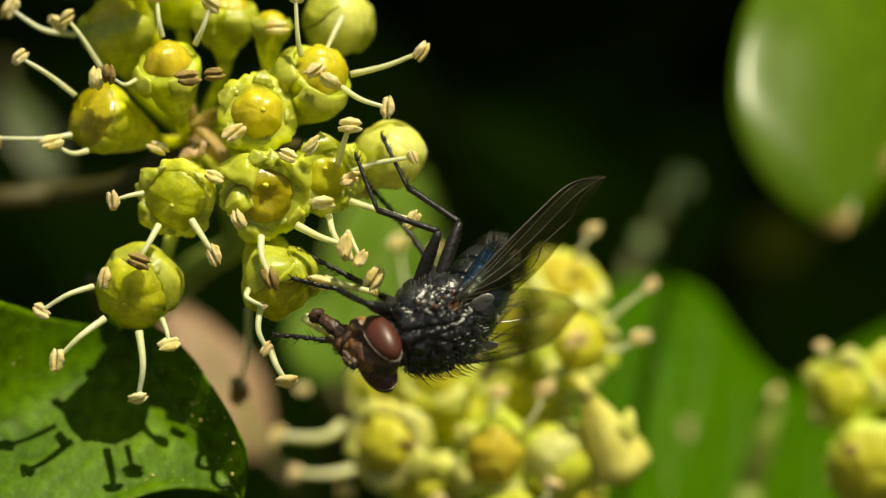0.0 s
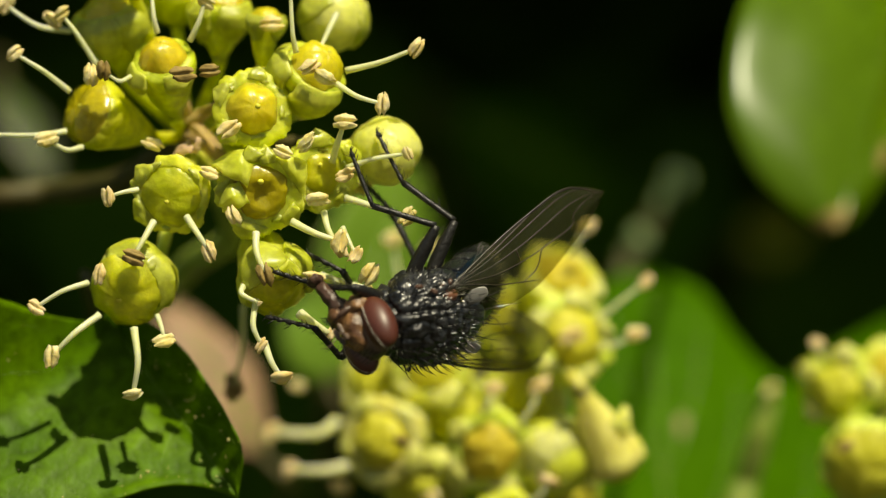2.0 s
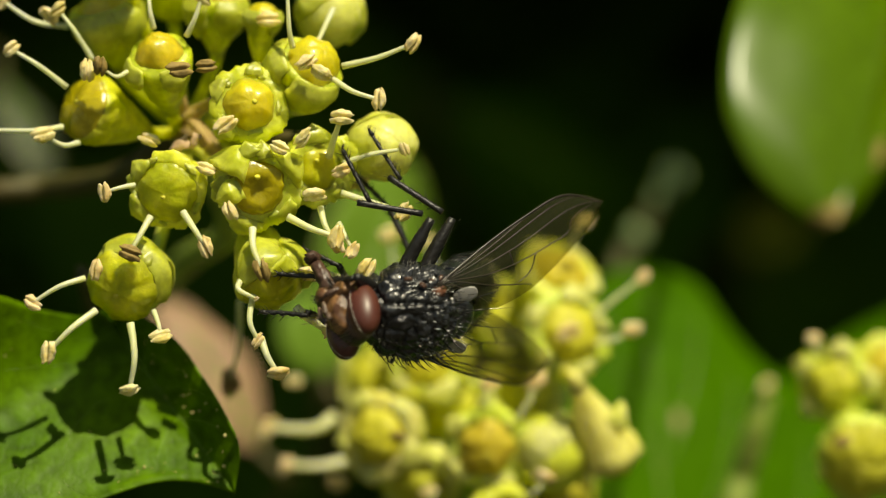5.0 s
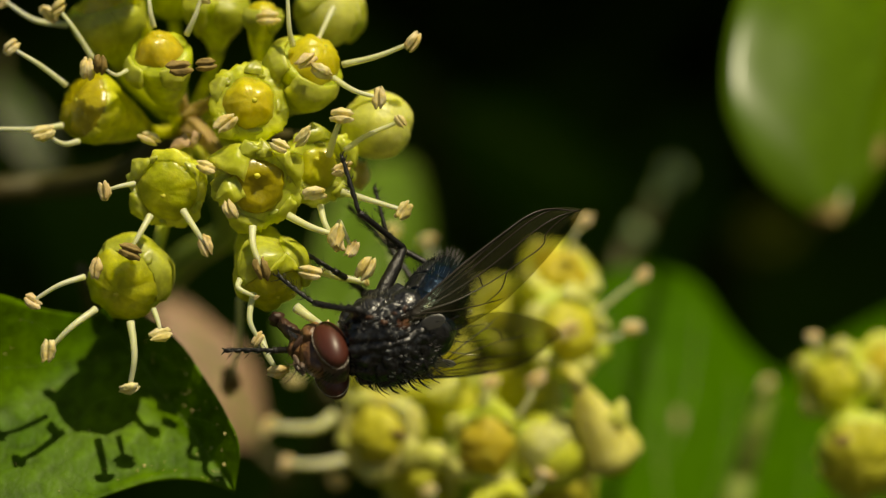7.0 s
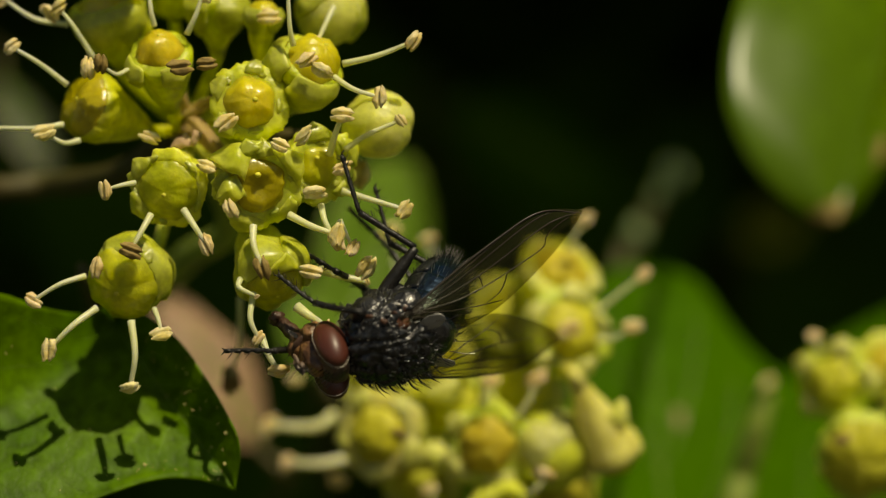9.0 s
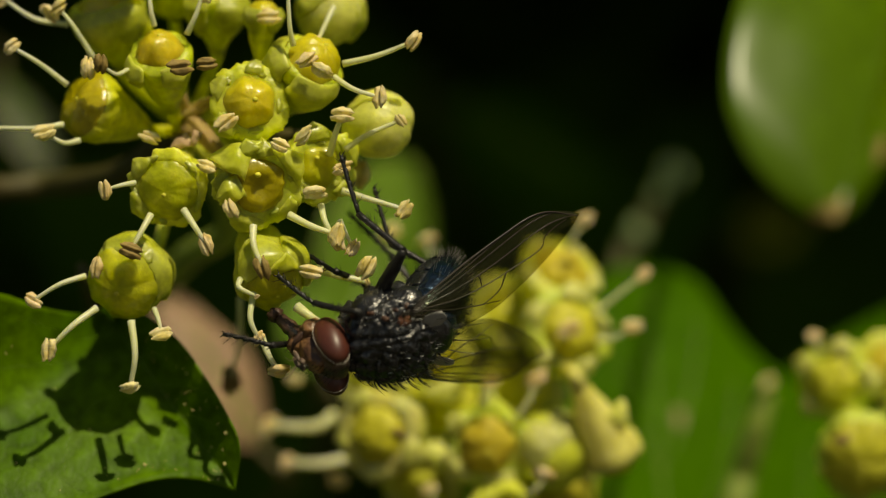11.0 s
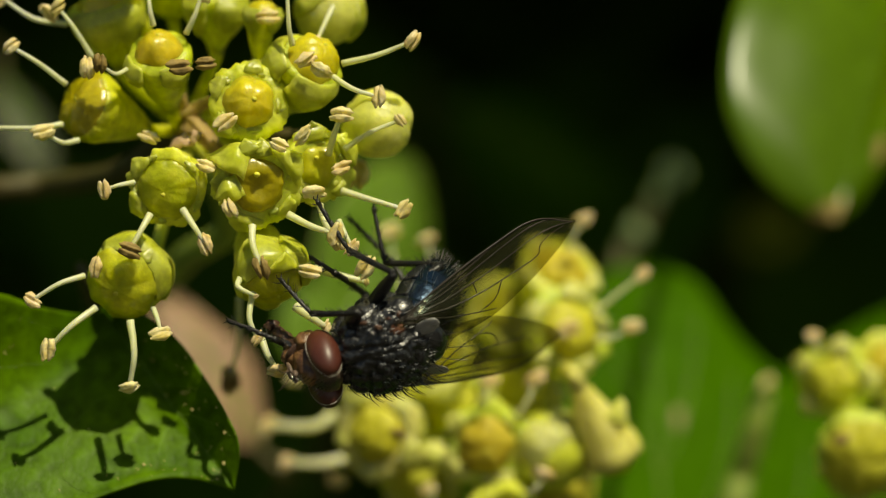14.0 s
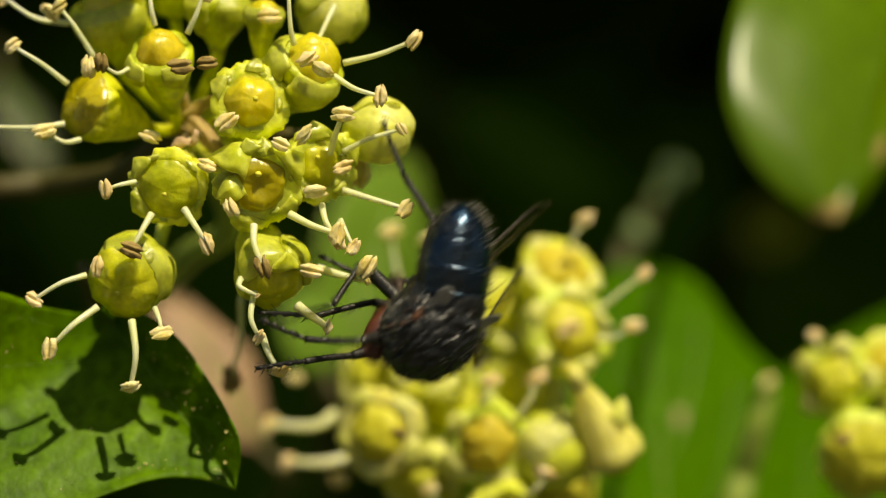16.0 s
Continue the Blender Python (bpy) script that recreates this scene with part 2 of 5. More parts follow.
def tube(bm, path, radii, seg=8, rough=0.0):
    """Skin over a path; radii is one number, or two to taper, or a list along it."""
    m = len(path)
    if not isinstance(radii, (list, tuple)):
        radii = (radii, radii)
    rr = [np.interp(i / (m - 1), np.linspace(0, 1, len(radii)), radii) for i in range(m)]
    rings, prev = [], None
    for i, p in enumerate(path):
        d = (path[min(i + 1, m - 1)] - path[max(i - 1, 0)]).normalized()
        if prev is None:
            x = frame_of(d) @ Vector((1, 0, 0))
        else:
            x = (prev - d * prev.dot(d)).normalized()
        prev = x
        y = d.cross(x)
        k = 1 + (rough * noise.noise(p * 2.0) if rough else 0)
        rings.append([bm.verts.new(p + (x * math.cos(a) + y * math.sin(a)) * rr[i] * k) for a in (2 * math.pi * s / seg for s in range(seg))])
    for a, b in zip(rings, rings[1:]):
        for i in range(seg):
            bm.faces.new((a[i], a[(i + 1) % seg], b[(i + 1) % seg], b[i]))
    bm.faces.new(rings[0][::-1])
    bm.faces.new(rings[-1])
    return bm


def blob(bm, centre, half, R=None, seg=14, ring=9, rough=0.0, seed=0.0, squash=None):
    """Ellipsoid with a little unevenness."""
    R = R or Matrix.Identity(3)
    M = Matrix.Translation(centre) @ R.to_4x4()
    made = bmesh.ops.create_uvsphere(bm, u_segments=seg, v_segments=ring, radius=1.0)["verts"]
    for v in made:
        p = v.co.copy()
        k = 1 + rough * noise.noise(p * 2.1 + Vector((seed, seed * 3.7, 1)))
        p = Vector((p.x * half[0], p.y * half[1], p.z * half[2])) * k
        if squash:
            p = squash(p)
        v.co = M @ p
    return bm


# ---------------------------------------------------------------- ivy flowers
rnd = random.Random(7)


def anther(parent, at, along, old=False, size=1.0):
    """Two pollen sacs with a groove between them."""
    R = frame_of(along, (0, 1, 0.15))
    bm = bmesh.new()
    s = size * rnd.uniform(0.92, 1.15)
    skew = rnd.uniform(-.12, .12)
    twist, curl = rnd.uniform(-.35, .35), rnd.uniform(-.3, .3)

    def sacs(p):
        """Deep groove between two slender sacs, notched ends, a slight twist."""
        x, z = p.x / (0.36 * s), p.z / (0.6 * s)
        dent = 0.9 * math.exp(-(x / 0.2) ** 2) + 0.2 * math.exp(-((abs(x) - 0.6) / 0.12) ** 2)
        q = Vector((p.x * (1 - 0.18 * z * z), p.y * (1 - dent) + curl * 0.5 * z * z * s, p.z * (1 - 0.38 * math.exp(-(x / 0.24) ** 2)) + skew * x * s))
        q *= 1 + 0.2 * noise.noise(q * (4.2 / s) + Vector((skew * 90, curl * 40, 1))) + 0.1 * noise.noise(q * (11 / s))
        return Matrix.Rotation(twist * z, 3, "Z") @ q
    blob(bm, Vector(at), (0.36 * s, 0.25 * s, 0.6 * s), R @ Matrix.Rotation(rnd.uniform(-.7, .7), 3, "Z"), 32, 12, 0.16, rnd.random() * 9, sacs)
    return part("anther", bm, ANTHER_OLD if old else ANTHER, parent, "withered brown anther" if old else "", origin=ORIGIN[parent.name])


def stamen(parent, path, old=False, thick=0.13, size=1.0, lie=None):
    """Pale bent filament with its anther at the far end."""
    pts = bent(path, 7)
    bm = bmesh.new()
    tube(bm, pts, [thick * 1.25, thick, thick * 0.75], 8)
    part("filament", bm, FILAMENT, parent, origin=ORIGIN[parent.name])
    d = Vector(lie) if lie else (pts[-1] - pts[-2]).cross(Vector((0, 1, 0.2))) + (pts[-1] - pts[-2]) * rnd.uniform(-0.6, 0.6)
    return anther(parent, pts[-1] + (pts[-1] - pts[-2]).normalized() * 0.1, d, old, size)


ORIGIN = {}


def flower(thing, at, axis, r, root, disc=True, old=False, petals=0, long=1.0, ped=0.42, name="flower", bud=False, dome=0.5, dr=0.62, skin=None, hoods=(), pit=0.0, rim=True, hood_size=1.0):
    """One ivy flower: ribbed calyx on its pedicel, thin ragged rim, domed nectar disc with a pale style, petals spread on the rim, and hooded petals bent back over the calyx."""
    c, d = Vector(at), Vector(axis).normalized()
    R = frame_of(d)
    s = rnd.random() * 6
    bm = bmesh.new()
    if bud:
        prof = [(0.16, -1.15), (0.42, -1.05), (0.78, -0.72), (0.97, -0.25), (1.0, 0.1), (0.93, 0.42), (0.72, 0.72), (0.4, 0.93), (0.15, 0.99), (0.0, 1.0)]
        lathe(bm, [(a * r, h * r) for a, h in prof], c, d, 64, 0.06, 5, 0.02, s, 0.03)
    elif not rim:
        prof = [(0.17, -1.62 * long), (0.33, -1.3 * long), (0.54, -0.95 * long), (0.72, -0.6), (0.84, -0.3), (0.9, -0.05), (0.91, 0.1), (0.88, 0.2), (dr + 0.05, 0.265), (dr, 0.25), (dr - 0.08, 0.17), (0.0, 0.1)]
        lathe(bm, [(a * r, h * r) for a, h in prof], c, d, 100, 0.07, 5, 0.03, s, 0.04)
    else:
        prof = [(0.17, -1.62 * long), (0.34, -1.3 * long), (0.58, -0.95 * long), (0.78, -0.6), (0.9, -0.3), (0.95, -0.06), (1.0, 0.1), (1.02, 0.17), (0.99, 0.22), (0.88, 0.25), (dr + 0.12, 0.28), (dr + 0.05, 0.285), (dr, 0.26), (dr - 0.08, 0.17), (0.0, 0.1)]
        lathe(bm, [(a * r, h * r) for a, h in prof], c, d, 110, 0.07, 5, 0.025, s, 0.04, 0.06)
    base = c - d * r * (1.1 if bud else 1.55 * long)
    if root is not None:
        mid = base.lerp(Vector(root), 0.5) - d * r * 0.25
        tube(bm, bent([base + d * 0.15 * r, base - d * 0.25 * r, mid, Vector(root)], 6), [ped * 1.1, ped * 0.8, ped * 0.75, ped], 10)
    skin = skin or CALYX
    far = skin in (CALYX_FULL, CALYX_CREAM)
    cup = part(name, bm, skin, thing, origin=ORIGIN[thing.name])
    ORIGIN[cup.name] = ORIGIN[thing.name]
    o = ORIGIN[thing.name]
    if disc:
        bm = bmesh.new()
        top = dome + 0.1
        prof = [(dr + 0.06, 0.2), (dr + 0.05, 0.285), (dr * 0.97, 0.3 + (dome - 0.2) * 0.2), (dr * 0.78, 0.3 + (dome - 0.2) * 0.62), (dr * 0.5, 0.3 + (dome - 0.2) * 0.9 - pit * 0.4), (dr * 0.24, top - pit * 0.9), (0.0, top - pit)]
        lathe(bm, [(a * r, h * r) for a, h in prof], c, d, 60, 0.12, 5, 0.03, s, 0.02)
        part("nectar_disc", bm, DISC_BROWN if old and far else DISC_OLD if old else DISC_PALE if far else DISC_GREEN if skin is CALYX_PALE else DISC, cup, "browned sticky nectar disc" if old else "", origin=o)
        bm = bmesh.new()
        lean = R @ Vector((math.cos(s * 2), math.sin(s * 2), 0)) * (0.1 if pit == 0 else 0.3) * r
        blob(bm, c + lean + d * (top - 0.02 - pit * 0.35) * r, (0.075 * r, 0.065 * r, 0.06 * r), R, 12, 8, 0.3, s)
        part("style", bm, STYLE, cup, origin=o)
        for i in range(5 if rim else 0):
            a = 2 * math.pi * (i + 0.3 * s) / 5
            q = c + R @ Vector((math.cos(a) * (dr + 0.14), math.sin(a) * (dr + 0.14), 0.265)) * r
            bm = bmesh.new()
            blob(bm, q, (0.08 * r, rnd.uniform(0.1, 0.2) * r, 0.05 * r), R @ Euler((rnd.uniform(-.2, .2), rnd.uniform(0, .4), a)).to_matrix(), 14, 10, 0.5, s + i * 1.7)
            part("petal_scar", bm, skin, cup, origin=o)
    for k in range(petals):
        a = 2 * math.pi * (k + 0.37 * s) / 5
        way = Vector((math.cos(a), math.sin(a), 0))
        petal(cup, c + R @ (way * 0.72 + Vector((0, 0, 0.27))) * r, R @ (way + Vector((0, 0, 0.05))), d, r * rnd.uniform(0.34, 0.52), width=rnd.uniform(0.6, 0.9), mat=PETAL_FULL if far else PETAL)
    for way in hoods:
        hood(cup, c, R, r, way, bud, PETAL_FULL if far else PETAL, hood_size)
    return cup


def hood(cup, c, R, r, way, bud, mat, size=1.0):
    """Broad thick petal bent back over the side of the calyx, keeled, with a pale swollen edge."""
    u = R.transposed() @ Vector(way)
    a0, sd = math.atan2(u.y, u.x), rnd.random() * 9
    hs, rs = ((-0.9, -0.4, 0.1, 0.5, 0.8), (0.62, 0.95, 1.0, 0.88, 0.62)) if bud else ((-1.2, -0.8, -0.4, 0.0, 0.27), (0.42, 0.68, 0.87, 0.98, 0.84))
    bm, rows = bmesh.new(), []
    for i in range(15):
        t = i / 14
        h = (0.75 if bud else 0.29) - (1.35 if bud else 1.1 * size) * t
        w = 0.62 * size * (math.sin(math.pi * min(1.0, 0.28 + 0.72 * t)) ** 0.75) * (1 + 0.1 * noise.noise(Vector((t * 3, sd, 1)))) + 0.015
        top, low = [], []
        for j in range(13):
            v = -1 + j / 6
            rim = math.exp(-((abs(v) - 0.92) / 0.12) ** 2)
            rad = float(np.interp(h, hs, rs)) + 0.025 + (0.07 if size == 1.0 else 0.16) * math.sin(math.pi * t) * (1 - v * v) + 0.035 * rim + 0.03 * math.exp(-(v / 0.15) ** 2) + 0.06 * t ** 4 + 0.03 * noise.noise(Vector((t * 4, v * 2, sd)))
            ang = a0 + v * w / max(rad, 0.5)
            for ring, k in ((top, rad), (low, rad - 0.07)):
                ring.append(bm.verts.new(c + R @ Vector((math.cos(ang) * k, math.sin(ang) * k, h)) * r))
        rows.append(top + low[::-1])
    m = len(rows[0])
    for a, b in zip(rows, rows[1:]):
        for i in range(m):
            bm.faces.new((a[i], a[(i + 1) % m], b[(i + 1) % m], b[i]))
    bm.faces.new(rows[0][::-1])
    bm.faces.new(rows[-1])
    return part("hooded_petal", bm, mat, cup, origin=ORIGIN[cup.name])


def petal(parent, at, along, normal, length, dry=False, width=0.48, mat=None):
    """Thick pointed petal with a keel, wavy edges and a hooked tip."""
    d = Vector(along).normalized()
    nrm = (Vector(normal) - d * Vector(normal).dot(d)).normalized()
    side = d.cross(nrm)
    bm = bmesh.new()
    rows, sd = [], rnd.random() * 9
    across = (-1, -0.6, -0.15, 0, 0.15, 0.6, 1)
    for i in range(10):
        t = i / 9
        w = width * length * ((1 - t ** 2.2) ** 0.8 * (1 + 0.3 * noise.noise(Vector((t * 4, sd, 2)))) + 0.02)
        p = Vector(at) + d * length * t + nrm * (0.1 * math.sin(t * 3) - 0.45 * t * t) * length
        top = [p + side * w * x + nrm * length * (0.07 + 0.09 * (1 - abs(x)) + 0.14 * noise.noise(Vector((t * 3, x * 2, sd)))) for x in across]
        low = [p + side * w * x - nrm * 0.03 * length for x in across[::-1]]
        rows.append([bm.verts.new(v) for v in top + low])
    m = len(rows[0])
    for a, b in zip(rows, rows[1:]):
        for i in range(m):
            bm.faces.new((a[i], a[(i + 1) % m], b[(i + 1) % m], b[i]))
    bm.faces.new(rows[0][::-1])
    bm.faces.new(rows[-1])
    return part("petal", bm, PETAL_DRY if dry else mat or PETAL, parent, "dry tan petal" if dry else "", origin=ORIGIN[parent.name])


def thing(name, at, label, category, group=""):
    """An empty at the thing's base, in world millimetres."""
    e = new(name)
    e.location = Vector(at) * MM
    e.empty_display_size = 0.002
    ORIGIN[e.name] = Vector(at)
    return tagged(e, label, category, group)


# -- the umbel on which the fly feeds
CORE = Vector((-13.57, 7.00, 6.39))
umbel = thing("ivy_umbel", CORE, "yellow-green ivy umbel with pale stamens and sticky discs", "flower head", "ivy umbels")
bm = bmesh.new()
tube(bm, bent([(-65.67, 158.00, -1.99), (-38.78, 60.00, 3.38), (-27.40, 22.00, 3.20), (-21.61, 18.00, 3.52), (-17.08, 12.00, 4.12), CORE], 8), [0.75, 0.7, 0.65, 0.8], 14, 0.2)
part("stalk", bm, STALK, umbel, "olive-brown flower stalk", origin=CORE)
bm = bmesh.new()
blob(bm, Vector((-13.30, 5.60, 6.33)), (0.8, 0.9, 0.9), None, 24, 18, 0.6, 2)
part("hub", bm, BRACT, umbel, "pinkish tan hub where the stalks meet", origin=CORE)
for a, b in (((-11.23, 0.50, 5.13), (-13.09, 4.00, 6.21)), ((-12.15, 1.50, 7.63), (-13.09, 4.00, 6.59)), ((-13.33, 2.00, 7.96), (-13.38, 4.00, 6.59))):
    petal(umbel, b, Vector(a) - Vector(b), (0.1, -1, 0.3), (Vector(a) - Vector(b)).length * 1.05, width=0.13, mat=BRACT)
f1 = flower(umbel, (-14.25, -0.62, 9.58), (-0.12, -0.70, 0.70), 1.8, CORE, long=1.25, dr=0.62, dome=0.7, hoods=((0.55, -0.3, -0.8), (-0.75, -0.2, -0.5)), rim=False, hood_size=0.8)
f2 = flower(umbel, (-17.80, 0.50, 7.10), (-0.70, -0.66, 0.26), 1.98, CORE, long=1.2, old=True, dr=0.8, rim=False)
f3 = flower(umbel, (-9.75, -1.50, 7.26), (0.1, -0.98, 0.12), 2.0, CORE, dr=0.6, dome=0.72, petals=3)
f4 = flower(umbel, (-6.83, -0.62, 9.12), (0.5, -0.62, 0.6), 2.0, CORE, long=1.25, dr=0.66, dome=0.75, hoods=((-0.95, -0.1, 0.15), (0.05, -0.3, -0.95)), rim=False, hood_size=1.35)
f6 = flower(umbel, (-5.77, 3.00, 12.21), (0.5, -0.5, 0.75), 1.75, CORE, bud=True, disc=False, skin=BUD_SKIN, hoods=((-0.9, -0.4, 0.1), (0.9, -0.3, 0.2)))
f7 = flower(umbel, (-17.3, 2.50, 12.1), (-0.25, -0.35, 0.9), 2.0, CORE, hoods=((0.7, -0.6, 0.2), (-0.2, -0.7, -0.8)), rim=False, hood_size=1.2)
f8 = flower(umbel, (-11.57, 3.00, 12.64), (0.05, -0.3, 0.95), 1.7, CORE, hoods=((-0.8, -0.5, 0), (0.6, -0.7, 0)), rim=False, hood_size=1.2)
f9 = flower(umbel, (-9.16, 1.00, 11.95), (0.08, -0.2, 0.95), 1.05, (-9.64, 2.00, 8.83), long=1.6, hoods=((-0.6, -0.7, 0), (0.8, -0.4, 0)), rim=False, hood_size=1.2)
f10 = flower(umbel, (-13.7, -1.50, 3.1), (-0.18, -0.93, -0.28), 1.98, CORE, skin=CALYX_PALE, petals=2, dome=0.42, dr=0.72)
f11 = flower(umbel, (-9.30, -2.20, 3.28), (0.12, -0.95, -0.28), 2.2, CORE, old=True, petals=5, pit=0.2, dr=0.6, dome=0.42, skin=CALYX_PALE)
f12 = flower(umbel, (-6.37, -1.00, 4.15), (0.35, -0.9, -0.15), 1.9, CORE, dr=0.5, skin=CALYX_PALE, petals=5, pit=0.1, dome=0.4)
f13 = flower(umbel, (-8.67, -1.70, -1.53), (0.3, -0.5, -0.8), 2.05, CORE, long=1.2, dr=0.72, skin=CALYX_PALE, petals=2, hoods=((0.9, -0.3, 0.4), (-0.3, -0.7, 0.6)), rim=False, hood_size=1.1)
f14 = flower(umbel, (-15.89, -1.00, -1.59), (-0.3, -0.88, -0.35), 2.2, CORE, dome=0.55, skin=CALYX_PALE, hoods=((0.9, -0.4, 0.2), (0.1, -0.6, 0.9)), dr=0.8, rim=False, hood_size=1.2)
anther(f12, (-4.26, 3.00, 3.77), (0.2, 0, 1), size=1.3)
f16 = flower(umbel, (-14.14, 4.50, 13.76), (-0.1, -0.2, 0.95), 1.7, CORE, bud=True, disc=False)
# unseen flower above the view, added to cast shade on f7
shade_flower = flower(umbel, (-16.6, -1.0, 16.0), (-0.2, -0.6, 0.8), 2.0, CORE)

# stamens, flower by flower
stamen(f1, [(-14.54, -1.20, 11.16), (-14.69, -1.50, 11.94), (-14.82, -1.20, 13.15)])
stamen(f1, [(-12.89, -1.20, 10.76), (-12.44, -1.60, 11.65), (-12.10, -1.60, 12.73)])
stamen(f1, [(-15.86, -1.40, 8.97), (-16.38, -2.00, 8.71), (-17.05, -2.40, 9.12)], thick=0.1, old=True)
anther(f1, (-13.13, -2.80, 8.99), (1, 0, 0.1), old=True)
anther(f1, (-11.86, -2.40, 9.20), (1, 0, 0.1), old=True)
stamen(f2, [(-18.99, -0.40, 8.24), (-20.30, -1.00, 9.27), (-21.66, -1.00, 10.09)])
stamen(f2, [(-19.18, -0.20, 6.25), (-20.62, -0.60, 6.04), (-23.04, -0.60, 6.07)])
stamen(f2, [(-18.34, -0.60, 5.44), (-19.09, -1.10, 5.29), (-19.97, -1.40, 5.76)], lie=(1, 0, 0.2))
anther(f2, (-17.79, -2.00, 9.02), (0.1, 0, 1))
stamen(f7, [(-17.69, 0.00, 9.60), (-18.63, -0.60, 11.14), (-19.34, -0.60, 12.05)])
stamen(f7, [(-19.16, 2.00, 11.43), (-20.83, 1.40, 11.68), (-22.41, 1.40, 12.69)])
anther(f7, (-19.94, 0.50, 11.92), (0.7, 0, -0.7))
stamen(f4, [(-5.05, -1.60, 9.24), (-3.28, -2.00, 9.65), (-1.58, -2.20, 10.31)], thick=0.14, lie=(0.5, 0, 0.8))
stamen(f4, [(-5.48, -2.40, 8.55), (-4.47, -3.00, 7.91), (-3.26, -3.20, 7.53)], thick=0.13, lie=(0.1, 0, 1))
stamen(f4, [(-7.52, -2.00, 10.15), (-7.68, -2.40, 11.04), (-7.79, -2.40, 13.01)])
anther(f4, (-6.80, -3.20, 9.36), (-0.8, 0, -0.5))
anther(f4, (-6.07, -3.30, 8.82), (0.9, 0, -0.5))
stamen(f4, [(-5.53, 1.50, 12.41), (-5.99, 0.60, 11.35), (-6.30, -0.40, 10.58)], size=0.5)
anther(f9, (-8.83, -0.60, 11.65), (1, 0, 0.05))
anther(f3, (-10.77, -3.60, 6.26), (0.8, 0, 0.55))
anther(f3, (-14.75, -1.00, 5.57), (-0.9, 0, 0.5))
petal(f3, (-12.80, -0.50, 5.50), (-0.9, -0.1, -0.4), (0, -1, 0.2), 1.2, dry=True, width=0.28)
petal(f3, (-12.35, -0.80, 5.86), (-0.4, -0.2, -0.9), (0, -1, 0.2), 0.8, dry=True, width=0.3)
petal(f11, (-9.67, -3.20, 4.25), (-0.9, -0.1, 0.25), (0, -1, 0.4), 2.0, width=0.45)
petal(f11, (-8.83, -3.20, 4.53), (-0.2, -0.1, 0.9), (0, -1, 0.2), 1.0, width=0.4)
petal(f11, (-10.09, -3.20, 3.12), (-0.8, -0.3, -0.4), (0, -1, 0.1), 1.3, width=0.5)
stamen(f12, [(-5.72, -1.80, 4.70), (-5.41, -2.60, 5.67), (-5.09, -3.00, 6.56)], thick=0.16)
stamen(f12, [(-5.07, -1.80, 2.86), (-3.65, -2.20, 2.43), (-2.03, -2.40, 1.95)], thick=0.15, lie=(0.6, 0, 0.8))
anther(f12, (-8.14, -3.60, 5.13), (0.9, 0, -0.45))
anther(f12, (-6.97, -3.40, 5.56), (0.7, 0, 0.7))
anther(f12, (-5.04, -3.00, 3.97), (0.95, 0, 0.3))
anther(f12, (-6.41, -3.20, 2.78), (1, 0, 0.1))
stamen(f11, [(-9.47, -3.20, 1.10), (-9.42, -3.80, 0.17), (-9.02, -4.00, -0.87)], thick=0.16, old=True, lie=(-0.2, 0, 1))
stamen(f11, [(-7.70, -3.20, 1.66), (-6.57, -3.60, 1.09), (-5.38, -3.80, 0.70)], thick=0.17, lie=(0.1, 0, 1))
stamen(f11, [(-6.12, -2.60, 2.14), (-5.88, -3.20, 1.29), (-5.39, -3.40, 0.45)], thick=0.15, lie=(0.5, 0, -0.9))
stamen(f12, [(-5.19, -2.60, 1.38), (-4.84, -3.00, 0.65), (-4.55, -3.20, 0.08)], thick=0.12, size=0.95, lie=(0.6, 0, 0.8))
anther(f11, (-10.57, -3.80, 1.93), (-0.4, 0, 0.9))
anther(f11, (-11.78, -3.20, 4.05), (0.9, 0, -0.4))
stamen(f10, [(-15.43, -2.20, 3.28), (-16.11, -2.80, 3.13), (-16.77, -3.00, 2.93)], thick=0.11)
stamen(f10, [(-12.96, -2.80, 1.92), (-12.33, -3.40, 1.01), (-11.85, -3.40, 0.25)], thick=0.15, lie=(0.4, 0, -0.9))
stamen(f10, [(-14.62, -2.40, 1.67), (-15.03, -3.00, 0.87), (-15.52, -3.20, -0.03)], thick=0.15, old=True)
stamen(f14, [(-17.93, -2.00, -1.39), (-19.15, -2.60, -1.80), (-20.42, -2.60, -2.57)], thick=0.13)
stamen(f14, [(-17.37, -2.00, -3.00), (-18.56, -2.80, -3.92), (-19.61, -2.80, -4.99)], thick=0.16, lie=(0.1, 0, 1))
stamen(f14, [(-15.64, -2.00, -3.65), (-15.40, -2.60, -5.33), (-15.64, -2.40, -6.89)], thick=0.17, lie=(1, 0, 0.2))
stamen(f14, [(-14.48, -2.00, -3.03), (-14.21, -2.60, -3.64), (-14.09, -2.80, -4.20)], thick=0.12, lie=(0.95, 0, 0.3), size=1.1)
anther(f14, (-17.28, -3.00, -0.96), (0.15, 0, 1))
stamen(f13, [(-9.46, -3.00, -2.22), (-9.60, -3.60, -3.48), (-9.23, -3.60, -4.40)], thick=0.15, size=0.75)
stamen(f13, [(-9.04, -3.40, -4.41), (-8.69, -3.80, -5.30), (-8.24, -3.80, -6.00)], thick=0.16, lie=(0.95, 0, 0.1))
stamen(f13, [(-7.29, -3.00, -2.93), (-6.71, -3.40, -3.34), (-5.88, -3.20, -3.91)], thick=0.23, size=0.6)
stamen(f13, [(-10.10, -3.00, -1.52), (-10.16, -3.60, -1.94), (-9.37, -3.60, -2.36)], thick=0.14, size=0.3)
